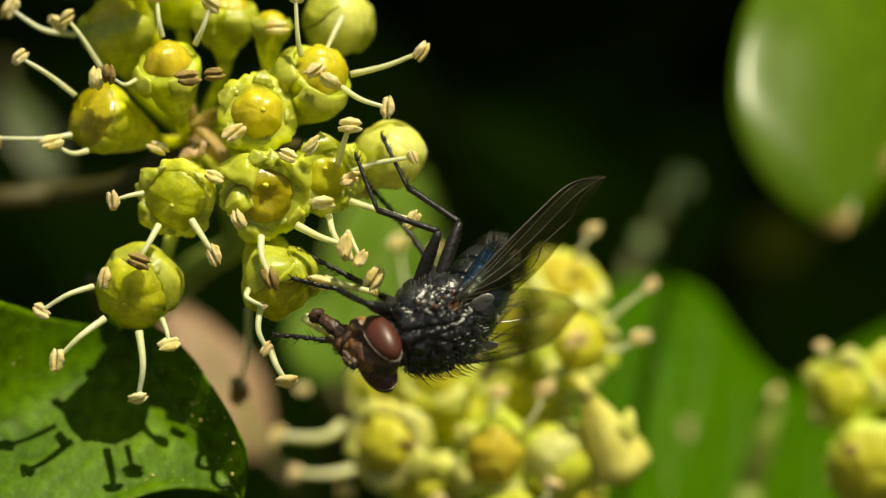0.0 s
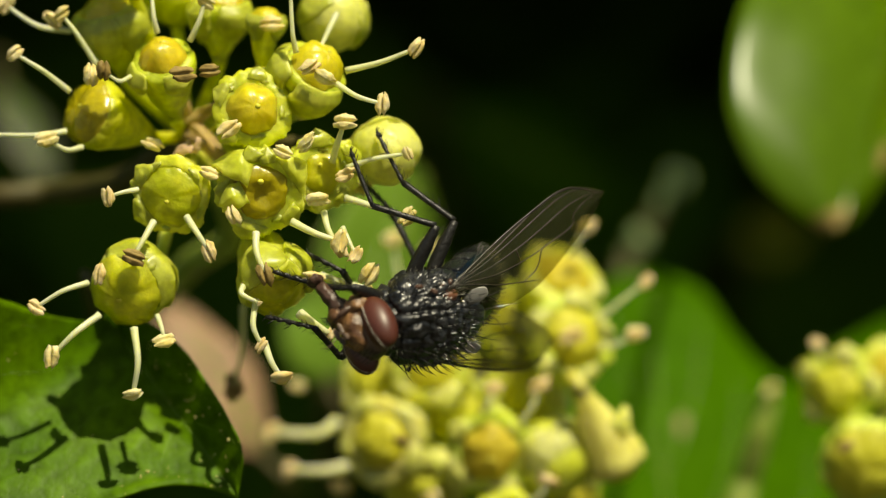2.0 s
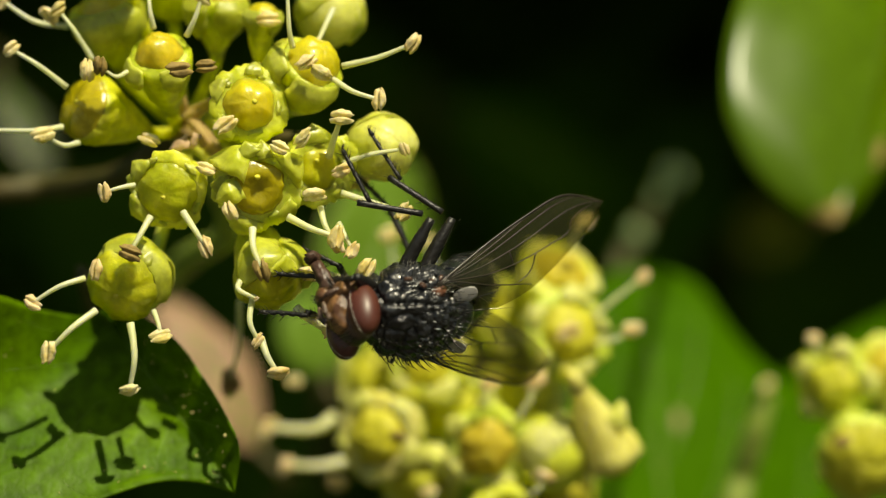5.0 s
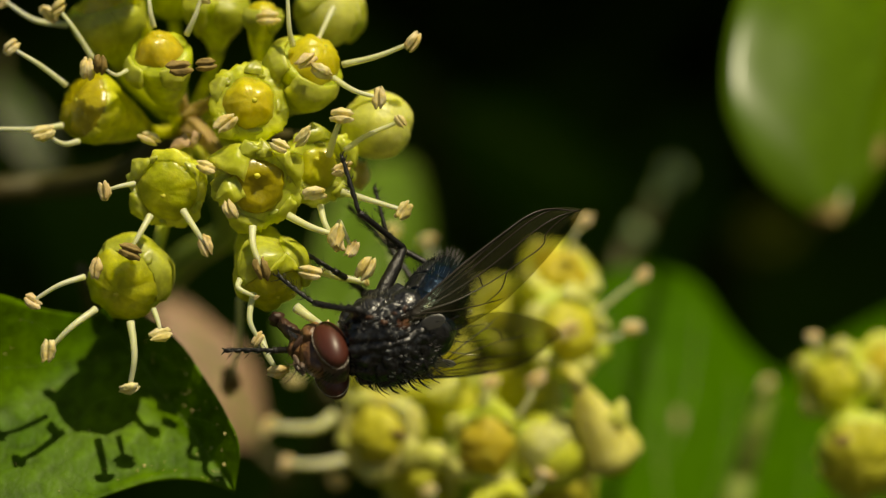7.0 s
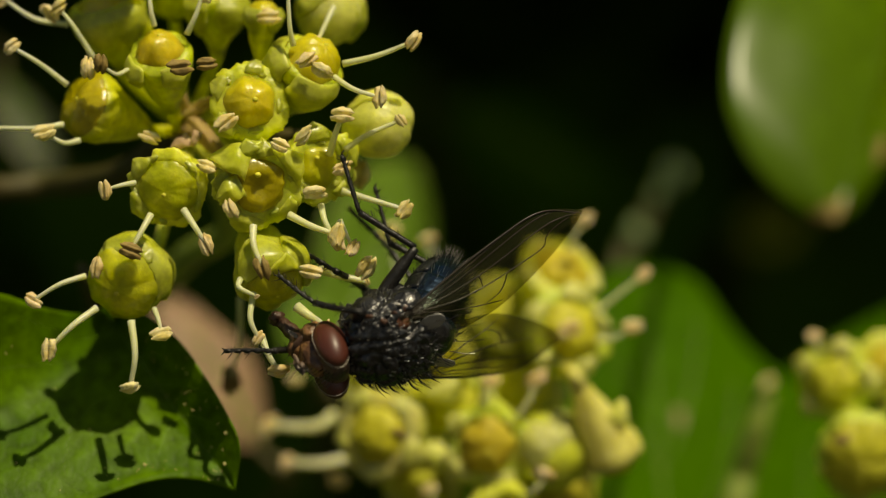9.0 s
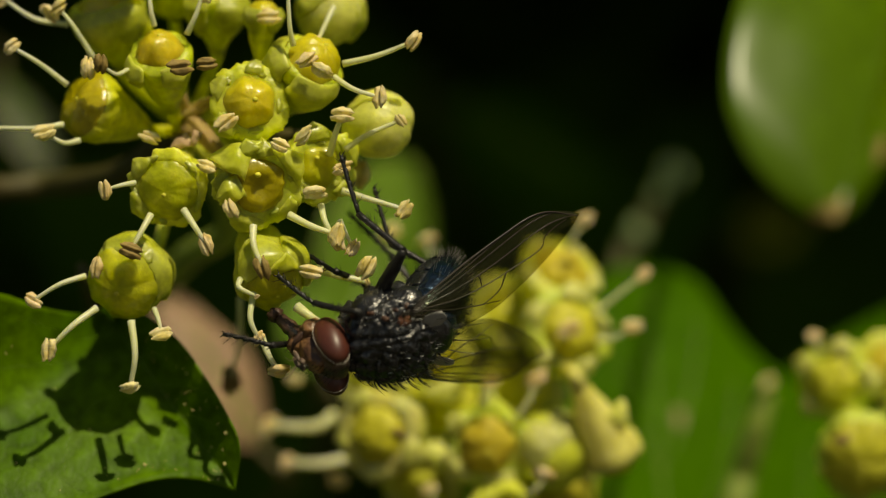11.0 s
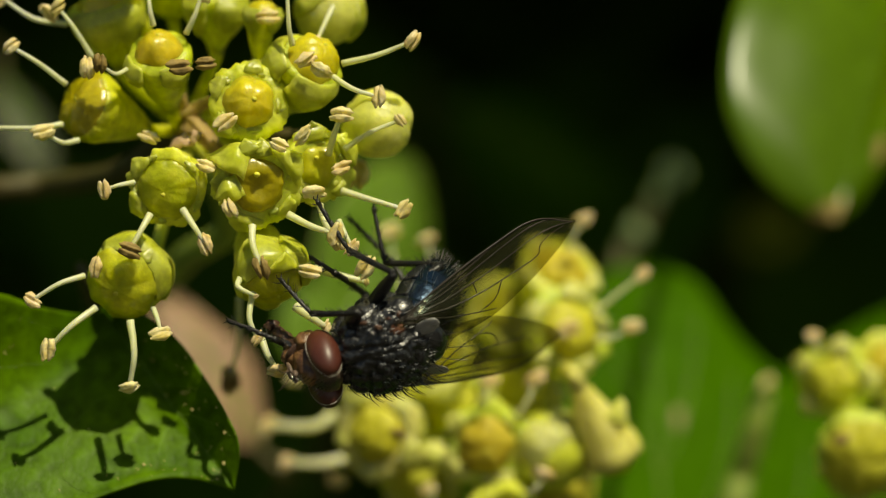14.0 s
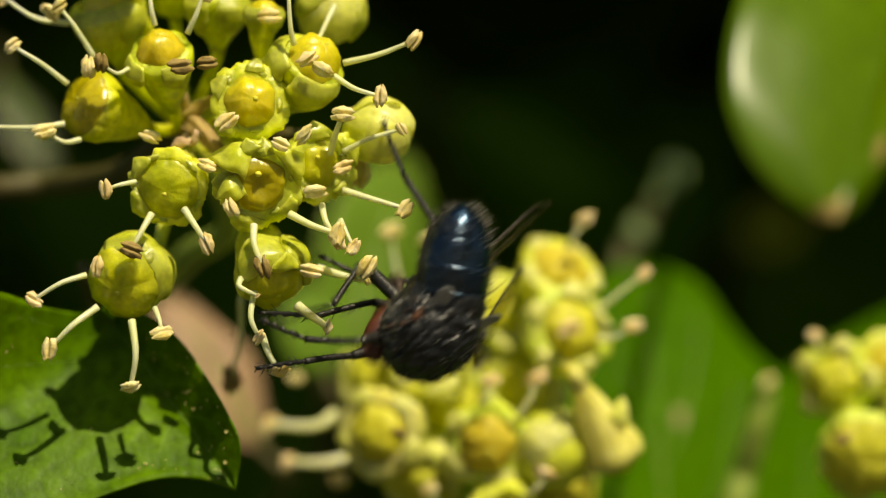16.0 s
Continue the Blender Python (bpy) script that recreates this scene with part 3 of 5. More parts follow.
stamen(f13, [(-10.6, 6.00, -2.6), (-10.75, 8.00, -4.9), (-11.2, 8.50, -6.9)], old=True, thick=0.12, size=1.35, lie=(-0.1, 0, 1))
anther(f13, (-6.57, -3.60, -1.18), (0.9, 0, -0.3))
anther(f13, (-3.83, -2.80, -0.96), (0.55, 0, 0.85), size=1.15)
stamen(f13, [(-6.37, -1.00, -1.05), (-5.22, -1.40, -1.39), (-3.94, -1.40, -1.67)], thick=0.19, size=0.4)

# the bud that the fly's hind foot pulls down
BUD = Vector((-3.32, 0.50, 6.27))
bud = flower(umbel, BUD, (0.55, -0.75, 0.2), 1.78, None, disc=False, bud=True, skin=BUD_SKIN)
stamen(bud, [(-4.93, -1.60, 4.96), (-3.79, -2.00, 5.69), (-2.23, -2.00, 6.36)], thick=0.13, size=0.75)
bm = bmesh.new()
tube(bm, bent([(-4.66, 1.20, 5.63), (-5.34, 3.00, 5.54), CORE], 6), [0.4, 0.35, 0.4], 10)
part("pedicel", bm, STALK, umbel, origin=CORE)
bm = bmesh.new()
tube(bm, bent([(-16.93, 24.00, -2.85), (-14.05, 19.00, -0.44), (-11.53, 13.00, 1.40), CORE], 8), [0.8, 0.75, 0.6], 12, 0.2)
part("side_stalk", bm, STEM_PALE, umbel, "olive side stalk", origin=CORE)

# ---------------------------------------------------------------- the fly (its own space: x to its right, y ahead, z up)
K = 1.08
fly = thing("fly", (0, 0, 0), "blue-black bristly fly with red-brown eyes and smoky wings", "fly")
ORIGIN["fly"] = Vector((0, 0, 0))


def spikes(bm, roots, r=0.035, bend=0.35, seed=1):
    """Curved tapering bristles from (point, direction, length) roots."""
    q = random.Random(seed)
    for p, d, length in roots:
        p, d = Vector(p) * K, Vector(d).normalized()
        k = Vector((q.uniform(-.2, .2), -1, q.uniform(-.1, .2)))
        tip = p + d * length + k * length * bend
        tube(bm, bent([p - d * 0.1, p + d * length * 0.55 + k * length * bend * 0.25, tip], 3), [r, r * 0.75, r * 0.2], 4)
    return bm


def shell(half, centre=(0, 0, 0)):
    """Points and normals spread over an ellipsoid."""
    q = random.Random(11)
    while True:
        v = Vector((q.gauss(0, 1), q.gauss(0, 1), q.gauss(0, 1))).normalized()
        p = Vector((v.x * half[0], v.y * half[1], v.z * half[2]))
        nn = Vector((v.x / half[0], v.y / half[1], v.z / half[2])).normalized()
        yield p + Vector(centre), nn


def ridged(p):
    """Sutures of the back, a fuller breast, and raised uneven plates with grooves between them."""
    g = sum(math.exp(-((p.y - y - 0.16 * math.cos(p.x * 1.4)) / 0.09) ** 2) * k for y, k in ((-0.2, 0.07), (-1.45, 0.05)))
    g += sum(math.exp(-((abs(p.x) - x - 0.08 * math.sin(p.y * 2)) / 0.09) ** 2) * k for x, k in ((1.55, 0.07), (2.1, 0.07)))
    fine = 0.05 * noise.noise(p * 1.7) + 0.03 * noise.noise(p * 4.5) + 0.012 * noise.noise(p * 11)
    full = 0.16 * max(0.0, -p.z / 2.2) * max(0.0, 1 - abs(p.y) / 3.2)
    near = noise.voronoi(Vector((p.x * 1.0, p.y * 0.85, p.z)) * 1.05 + Vector((3, 1, 7)))[0]
    g += 0.055 * math.exp(-((near[1] - near[0]) / 0.13) ** 2) - 0.02 * min(1.0, near[1] - near[0])
    return p * (1 + fine + full - g)


bm = bmesh.new()
blob(bm, (0, 0, 0), (2.18 * K, 2.6 * K, 2.02 * K), None, 150, 110, 0.06, 2, ridged)
thorax = part("thorax", bm, BLACK, fly, "black thorax dusted with grey")
ORIGIN["thorax"] = Vector((0, 0, 0))
bm = bmesh.new()
blob(bm, (0, -1.95 * K, 0.8 * K), (1.2 * K, 0.9 * K, 0.52 * K), None, 20, 14, 0.06, 5)
part("scutellum", bm, BLACK, thorax)
for sx in (-1, 1):
    for name, at, half in (("shoulder", (1.3, 1.3, 0.5), (0.48, 0.6, 0.42)), ("front_side_plate", (1.55, 0.5, -0.6), (0.55, 1.0, 0.8)), ("rear_side_plate", (1.5, -1.1, -0.5), (0.52, 0.85, 0.75))):
        bm = bmesh.new()
        blob(bm, Vector((at[0] * sx, at[1], at[2])) * K, Vector(half) * K, None, 16, 12, 0.12, 6)
        part(name, bm, BLACK, thorax)
roots = []
for x in (0.28, 0.75, 1.2, 1.6, 1.9):
    for y in (-1.9, -1.5, -1.1, -0.65, -0.2, 0.25, 0.7, 1.15, 1.6, 2.0):
        for sx in (-1, 1):
            s = 1 - (x / 2.18) ** 2 - (y / 2.6) ** 2
            if s > 0.03:
                z = 2.02 * math.sqrt(s)
                roots.append(((x * sx, y, z * 0.97), (x * sx * 0.5, -0.25, z), (0.75 if x > 0.5 else 0.55) * (1.15 if y < 0 else 0.9)))
for sx in (-1, 1):
    roots += [((0.4 * sx, -2.7, 1.0), (0.2 * sx, -1, 0.35), 1.4), ((0.95 * sx, -2.3, 0.9), (0.5 * sx, -1, 0.4), 1.3), ((2.0 * sx, -0.2, 0.5), (sx, -0.4, 0.3), 1.0),
              ((1.95 * sx, -0.9, 0.6), (sx, -0.7, 0.4), 1.1), ((1.8 * sx, 1.2, 0.6), (sx, 0.1, 0.5), 0.9), ((1.9 * sx, 0.5, 0.4), (sx, 0.0, 0.4), 0.9)]
bm = spikes(bmesh.new(), roots, 0.034, 0.45, 3)
tagged(part("bristles", bm, BRISTLE, thorax), kind="stuff")
it = shell((2.17, 2.58, 2.0))
small = [(p, nn, 0.26) for p, nn in (next(it) for _ in range(700)) if p.z > -1.2]
bm = spikes(bmesh.new(), small, 0.02, 0.5, 4)
tagged(part("short_hairs", bm, BRISTLE, thorax), kind="stuff")
pale = [(p, nn, 0.36) for p, nn in (next(it) for _ in range(420)) if abs(p.x) > 1.5 or p.z < -0.5 or p.y > 1.9]
bm = spikes(bmesh.new(), pale, 0.016, 0.3, 5)
tagged(part("pale_hairs", bm, HAIR, thorax), kind="stuff")
# short flat strokes on the back, painted highlights of the bristles
flat = [(p, nn * 0.4 + Vector((0, -0.9, 0)), 0.07 + 0.16 * abs(p.x - p.y) % 0.16) for p, nn in (next(it) for _ in range(420)) if p.z > -0.6 and p.y < 1.2 - 1.4 * abs(math.sin(p.x * 7 + p.y * 3))]
tagged(part("painted_glints", spikes(bmesh.new(), flat, 0.022, 0.1, 9), GLINT, thorax), kind="stuff")

q = random.Random(31)
for sx in (-1, 1):
    for k in range(9):
        bm = bmesh.new()
        at = Vector(((2.12 + q.uniform(-.12, .12)) * sx, -0.75 + 0.26 * k * q.uniform(0.6, 1.1) - 0.4, 0.62 + q.uniform(-.3, .3)))
        blob(bm, at * K, Vector((q.uniform(.08, .13), q.uniform(.1, .22), q.uniform(.07, .13))) * K, Euler((q.uniform(-1, 1), q.uniform(-1, 1), q.uniform(-1, 1))).to_matrix(), 12, 8, 0.4, k)
        part("wing_root_plate", bm, RUST if k % 2 else BLACK, thorax)
# abdomen: four overlapping rings
def ring_at(s):
    """Centre, half width and half height at s from waist to tip."""
    r = float(np.interp(s, (0, 0.12, 0.3, 0.5, 0.65, 0.78, 0.88, 0.95, 0.985, 1.0), (0.84, 0.95, 1.0, 0.98, 0.9, 0.76, 0.57, 0.37, 0.2, 0.03)))
    return Vector((0, -0.9 - 5.2 * s, -0.1 - 0.4 * s * s)) * K, 1.66 * r * K, 1.55 * r * K


abdomen = None
cuts = [0.0, 0.27, 0.5, 0.74, 1.0]
for k in range(4):
    bm, rings = bmesh.new(), []
    for i in range(10):
        s = cuts[k] - (0.03 if k else 0) + (cuts[k + 1] - cuts[k] + (0.03 if k else 0)) * i / 9
        c, w, h = ring_at(min(s, 0.999))
        lift = 1.0 + 0.022 * (i / 9) - (0.02 if i == 9 else 0)
        rings.append([bm.verts.new(c + Vector((w * lift * math.cos(a), 0, h * lift * math.sin(a)))) for a in (2 * math.pi * j / 40 for j in range(40))])
    for a, b in zip(rings, rings[1:]):
        for j in range(40):
            bm.faces.new((a[j], a[(j + 1) % 40], b[(j + 1) % 40], b[j]))
    bm.faces.new(rings[0])
    bm.faces.new(rings[-1][::-1])
    if k == 0:
        abdomen = part("abdomen", bm, BLUE, fly, "metallic blue abdomen with grey sheen")
    else:
        part("abdomen_ring", bm, BLUE, abdomen)
for k in range(4):
    bm, rings = bmesh.new(), []
    for i in range(9):
        s = cuts[k] + 0.02 + (cuts[k + 1] - cuts[k] - 0.03) * i / 8
        c, w, h = ring_at(min(s, 0.985))
        row = []
        for lift in (1.045 - 0.02 * (i / 8) ** 6, 0.97):
            angs = [radians(-176 + 172 * j / 24) for j in range(25)]
            row += [bm.verts.new(c + Vector((w * lift * math.cos(a), 0, h * lift * math.sin(a)))) for a in (angs if lift > 1 else angs[::-1])]
        rings.append(row)
    for a, b in zip(rings, rings[1:]):
        for j in range(50):
            bm.faces.new((a[j], a[(j + 1) % 50], b[(j + 1) % 50], b[j]))
    bm.faces.new(rings[0])
    bm.faces.new(rings[-1][::-1])
    part("belly_plate", bm, BLACK, abdomen)
q = random.Random(21)
fringe, fuzz = [], []
for s in [cuts[2]] * 26 + [cuts[3]] * 44 + [0.82] * 34 + [0.88] * 44 + [0.95] * 40 + [0.985] * 20:
    a, s = q.uniform(-0.4, math.pi + 0.4), min(0.99, s + q.uniform(-0.07, 0.05))
    c, w, h = ring_at(s)
    fringe.append(((c + Vector((w * math.cos(a), 0, h * math.sin(a)))) / K, (math.cos(a), -0.4 - s * 0.4, math.sin(a)), q.uniform(0.22, 0.6)))
for _ in range(650):
    s, a = q.uniform(0.1, 0.99), q.uniform(-0.8, math.pi + 0.8)
    c, w, h = ring_at(s)
    fuzz.append(((c + Vector((w * math.cos(a), 0, h * math.sin(a)))) / K, (math.cos(a), -0.5, math.sin(a)), 0.3))
tagged(part("bristles", spikes(bmesh.new(), fringe, 0.009, 0.2, 6), HAIR, abdomen), kind="stuff")
tagged(part("short_hairs", spikes(bmesh.new(), fuzz, 0.014, 0.5, 7), BRISTLE, abdomen), kind="stuff")

# head
bm = bmesh.new()
blob(bm, (0, 2.85 * K, -0.15 * K), (1.5 * K, 0.85 * K, 1.45 * K), None, 28, 20, 0.04, 1)
head = part("head", bm, HEADSKIN, fly, "dark head with a red-brown face")
bm = bmesh.new()
blob(bm, (0, 3.45 * K, -0.35 * K), (0.82 * K, 0.74 * K, 1.18 * K), None, 32, 24, 0.16, 3)
blob(bm, (0.66 * K, 3.25 * K, -1.05 * K), (0.58 * K, 0.62 * K, 0.6 * K), None, 24, 18, 0.2, 4)
blob(bm, (-0.66 * K, 3.25 * K, -1.05 * K), (0.58 * K, 0.62 * K, 0.6 * K), None, 24, 18, 0.2, 5)
blob(bm, (0, 4.0 * K, -1.1 * K), (0.5 * K, 0.55 * K, 0.45 * K), None, 20, 14, 0.25, 6)
part("face", bm, FACE, head, "reddish brown face")
for sx in (-1, 1):
    R = Euler((radians(-6), 0, radians(-14 * sx))).to_matrix()
    bm = bmesh.new()
    blob(bm, (1.02 * sx * K, 2.9 * K, 0.14 * K), (0.78 * K, 0.78 * K, 1.36 * K), R, 40, 30, 0.0, 0.0, lambda p: Vector((p.x * (1 - 0.12 * (p.y / 0.82) ** 2), p.y, p.z)))
    part("eye", bm, EYE, head, "large red-brown compound eye")
    bm = bmesh.new()
    c = Vector((1.02 * sx, 2.88, 0.14)) * K
    ring = [c + R @ Vector((0.06 * sx * math.cos(2 * a) - 0.06 * sx, 0.8 * math.cos(a), 1.39 * math.sin(a))) * K for a in (2 * math.pi * k / 40 for k in range(41))]
    tube(bm, ring, [0.012, 0.012, 0.014, 0.02, 0.05, 0.06, 0.035, 0.012], 6)
    part("eye_rim", bm, RIM, head)
    bm = bmesh.new()
    blob(bm, Vector((0.2 * sx, 4.3, 0.12)) * K, (0.13 * K, 0.14 * K, 0.2 * K), None, 10, 8)
    blob(bm, Vector((0.22 * sx, 4.42, -0.28)) * K, (0.14 * K, 0.12 * K, 0.36 * K), None, 10, 8)
    tube(bm, bent([Vector((0.24 * sx, 4.5, -0.1)) * K, Vector((0.5 * sx, 4.9, 0.1)) * K, Vector((0.8 * sx, 5.15, 0.0)) * K], 5), [0.03, 0.012], 5)
    part("antenna", bm, HEADSKIN, head)
roots = []
for i in range(9):
    for sx in (-1, 1):
        roots.append(((0.24 * sx, 3.25 + 0.11 * i, 1.25 - 0.16 * i), (0.1 * sx, 0.8, 0.5), 0.55))
        roots.append(((0.6 * sx, 3.95, -1.0 - 0.05 * i), (0.5 * sx, 0.6, -0.6), 0.5))
tagged(part("bristles", spikes(bmesh.new(), roots, 0.025, -0.25, 8), BRISTLE, head), kind="stuff")
bm = bmesh.new()
tube(bm, bent([Vector((0, 3.6, -1.0)) * K, Vector((0, 3.85, -1.9)) * K, Vector((0, 4.15, -2.9)) * K], 6), [0.8, 0.6, 0.42, 0.4, 0.3], 16, 0.6)
blob(bm, Vector((0.12, 4.3, -3.15)) * K, (0.3 * K, 0.36 * K, 0.24 * K), None, 16, 12, 0.5, 1)
blob(bm, Vector((-0.12, 4.3, -3.15)) * K, (0.28 * K, 0.32 * K, 0.22 * K), None, 16, 12, 0.5, 2)
part("proboscis", bm, MOUTH, head, "dark extended proboscis")


# wings: x along the wing, y towards the leading edge
WING_L = 11.0


def wing_outline(s):
    """Leading and trailing edge at s from root to tip."""
    lead = 0.25 + 0.45 * math.sin(math.pi * s * 0.9) - 1.35 * max(0.0, (s - 0.66) / 0.34) ** 2.5
    full = max(0.0, 1 - ((s - 0.45) / 0.55) ** 2) ** 0.62 if s > 0.45 else 0.4 + 0.6 * math.sin(math.pi / 2 * s / 0.45)
    return lead, -0.95 * min(1.0, s * 4) - 1.95 * full * min(1.0, 0.25 + s * 5) * (1 - 0.3 * max(0.0, (s - 0.5) / 0.5))


def wing(side):
    def on(s, v, lift=0.0):
        a, b = wing_outline(s)
        y = a + (b - a) * v
        z = 0.25 * math.sin(math.pi * v) * (1 - 0.5 * s) + 0.035 * math.sin(v * 16 + s * 4) * (1 - s * 0.5) - 0.35 * v * v * (1 - s)
        return Vector((s * WING_L, (y + 0.95 * s) * side, z + lift))
    bm = bmesh.new()
    g = [[bm.verts.new(on(i / 40, j / 14)) for j in range(15)] for i in range(41)]
    for i in range(40):
        for j in range(14):
            bm.faces.new((g[i][j], g[i + 1][j], g[i + 1][j + 1], g[i][j + 1]))
    bmesh.ops.remove_doubles(bm, verts=bm.verts, dist=0.001)
    w = part("wing", bm, WING, fly, "clear smoky wing with dark veins")
    w.modifiers.new("skin", "SOLIDIFY").thickness = 0.00002
    lines = [[(0.0, 0.02), (0.3, 0.0), (0.6, 0.0), (0.85, 0.0), (0.985, 0.25)], [(0.0, 0.06), (0.3, 0.07), (0.52, 0.03), (0.6, 0.0)], [(0.02, 0.1), (0.35, 0.14), (0.7, 0.1), (0.9, 0.04)],
             [(0.03, 0.14), (0.3, 0.26), (0.65, 0.3), (0.97, 0.25)], [(0.05, 0.2), (0.3, 0.42), (0.6, 0.58), (0.76, 0.66), (0.8, 0.5), (0.93, 0.36)],
             [(0.05, 0.22), (0.25, 0.55), (0.42, 0.8), (0.5, 0.93)], [(0.04, 0.3), (0.15, 0.6), (0.24, 0.85)], [(0.42, 0.29), (0.42, 0.48)], [(0.56, 0.56), (0.5, 0.74), (0.4, 0.78)], [(0.12, 0.1), (0.12, 0.3)]]
    for k, line in enumerate(lines):
        bm = bmesh.new()
        pts = [on(p.x, p.y, 0.01) for p in bent([(a, b, 0) for a, b in line], 7)]
        tube(bm, pts, [0.075, 0.06, 0.035] if k == 0 else [0.036, 0.03, 0.02], 5)
        part("vein", bm, WINGVEIN, w)
    bm = bmesh.new()
    blob(bm, (0.1, -0.1 * side, 0), (0.45, 0.35, 0.25), None, 12, 8, 0.3, 2)
    part("hinge", bm, HINGE, w, "rusty wing hinge")
    return w


wing_right, wing_left = wing(1), wing(-1)
for sx in (-1, 1):
    bm = bmesh.new()
    blob(bm, Vector((1.42 * sx, -2.0, 1.12)) * K, (0.38 * K, 0.62 * K, 0.045 * K), Euler((radians(-14), radians(16 * sx), radians(20 * sx))).to_matrix(), 18, 10, 0.15, 3)
    part("calypter", bm, LOBE, fly, "pale shiny scale at the wing root")


# legs: three stiff pieces each, along +z from their joint
def limb(name, length, radii, hairs, seed, feet=False):
    bm = bmesh.new()
    n = 12
    path = [Vector((0.05 * math.sin(i / n * math.pi), 0, length * i / n)) for i in range(n + 1)]
    tube(bm, path, radii, 10, 0.1)
    if feet:
        for k in range(5):
            blob(bm, (0, 0, length * (0.12 + 0.2 * k)), (0.13, 0.13, length * 0.085), None, 8, 6)
        for sx in (-1, 1):
            tube(bm, bent([Vector((0, 0, length * 0.97)), Vector((0.14 * sx, 0.05, length * 1.03)), Vector((0.16 * sx, 0.2, length * 1.06))], 3), [0.05, 0.015], 5)
    q = random.Random(seed)
    for i in range(hairs):
        a, z = q.uniform(0, 6.28), length * q.uniform(0.08, 0.95)
        d = Vector((math.cos(a), math.sin(a), 0.7)).normalized()
        ln = q.uniform(0.22, 0.5)
        p = Vector((math.cos(a) * 0.08, math.sin(a) * 0.08, z))
        tube(bm, [p, p + d * ln * 0.5, p + d * ln + Vector((0, 0, 0.06))], [0.022, 0.015, 0.005], 4)
    return part(name, bm, LEG, fly)


FEMUR, TIBIA, TARSUS = 3.4, 3.3, 3.0
LEGS = {}
for key, seed in (("rh", 1), ("rm", 2), ("rf", 3), ("lf", 4), ("lm", 5), ("lh", 6)):
    f = 0.85 if key[1] == "f" else 1.0
    LEGS[key] = (limb("femur", FEMUR * f, [0.3, 0.36, 0.33, 0.2], 46, seed), limb("tibia", TIBIA * f, [0.17, 0.15, 0.17], 40, seed + 10),
                 limb("tarsus", TARSUS * f, [0.11, 0.1, 0.09], 26, seed + 20, True), f)
HIPS = {"rh": (0.9, -1.0, -1.35), "rm": (1.0, 0.1, -1.45), "rf": (0.7, 1.3, -1.2), "lf": (-0.7, 1.3, -1.2), "lm": (-1.0, 0.1, -1.45), "lh": (-0.9, -1.0, -1.35)}
for key, (x, y, z) in HIPS.items():
    bm = bmesh.new()
    blob(bm, Vector((x * 1.05, y, z * 0.92)) * K, (0.55 * K, 0.62 * K, 0.75 * K), Euler((0, radians(-25 if x > 0 else 25), 0)).to_matrix(), 20, 14, 0.2, x + y)
    part("coxa", bm, BLACK, thorax)
# way in which each knee points out, in the body's space, time by time
POLES = {
    "rh": [(0, (0.29, -0.88, 0.37)), (4.2, (0.60, -0.54, 0.59)), (6.5, (-0.40, -0.91, 0.12)), (11.7, (-0.44, -0.89, 0.11)), (12, (0.23, -0.95, 0.22)), (14.5, (0.21, -0.95, 0.22)), (15, (0.08, -0.91, 0.40)), (15.7, (0.09, -0.91, 0.41)), (16, (-0.03, -0.87, 0.48))],
    "rm": [(0, (0.43, -0.81, 0.40)), (4.2, (0.56, -0.68, 0.47)), (6.5, (-0.47, -0.80, -0.37)), (11.7, (0.50, -0.62, 0.61)), (12, (0.52, -0.52, 0.68)), (14.5, (0.52, -0.52, 0.68)), (15, (-0.75, -0.59, -0.29)), (15.7, (-0.73, -0.63, -0.27))],
    "rf": [(0, (0.63, 0.24, 0.74)), (1.5, (0.65, 0.40, 0.65)), (4.2, (0.56, 0.34, 0.76)), (6.5, (0.55, -0.45, 0.70)), (11.7, (0.52, -0.38, 0.77)), (12, (0.57, -0.52, 0.64)), (14.5, (0.56, -0.52, 0.64)), (15, (0.79, 0.25, 0.56)), (15.7, (0.80, 0.25, 0.54))],
    "lf": [(0, (-0.77, 0.10, -0.63)), (1.5, (-0.99, -0.02, -0.16)), (4.2, (-0.57, -0.14, -0.81)), (6.5, (-0.71, 0.42, -0.57)), (14.5, (-0.63, 0.43, -0.64))],
    "lm": [(6.5, (-0.61, -0.21, -0.77)), (14.5, (-0.54, -0.41, -0.74))],
    "lh": [(0, (-0.9, -0.8, 0.3))],
}
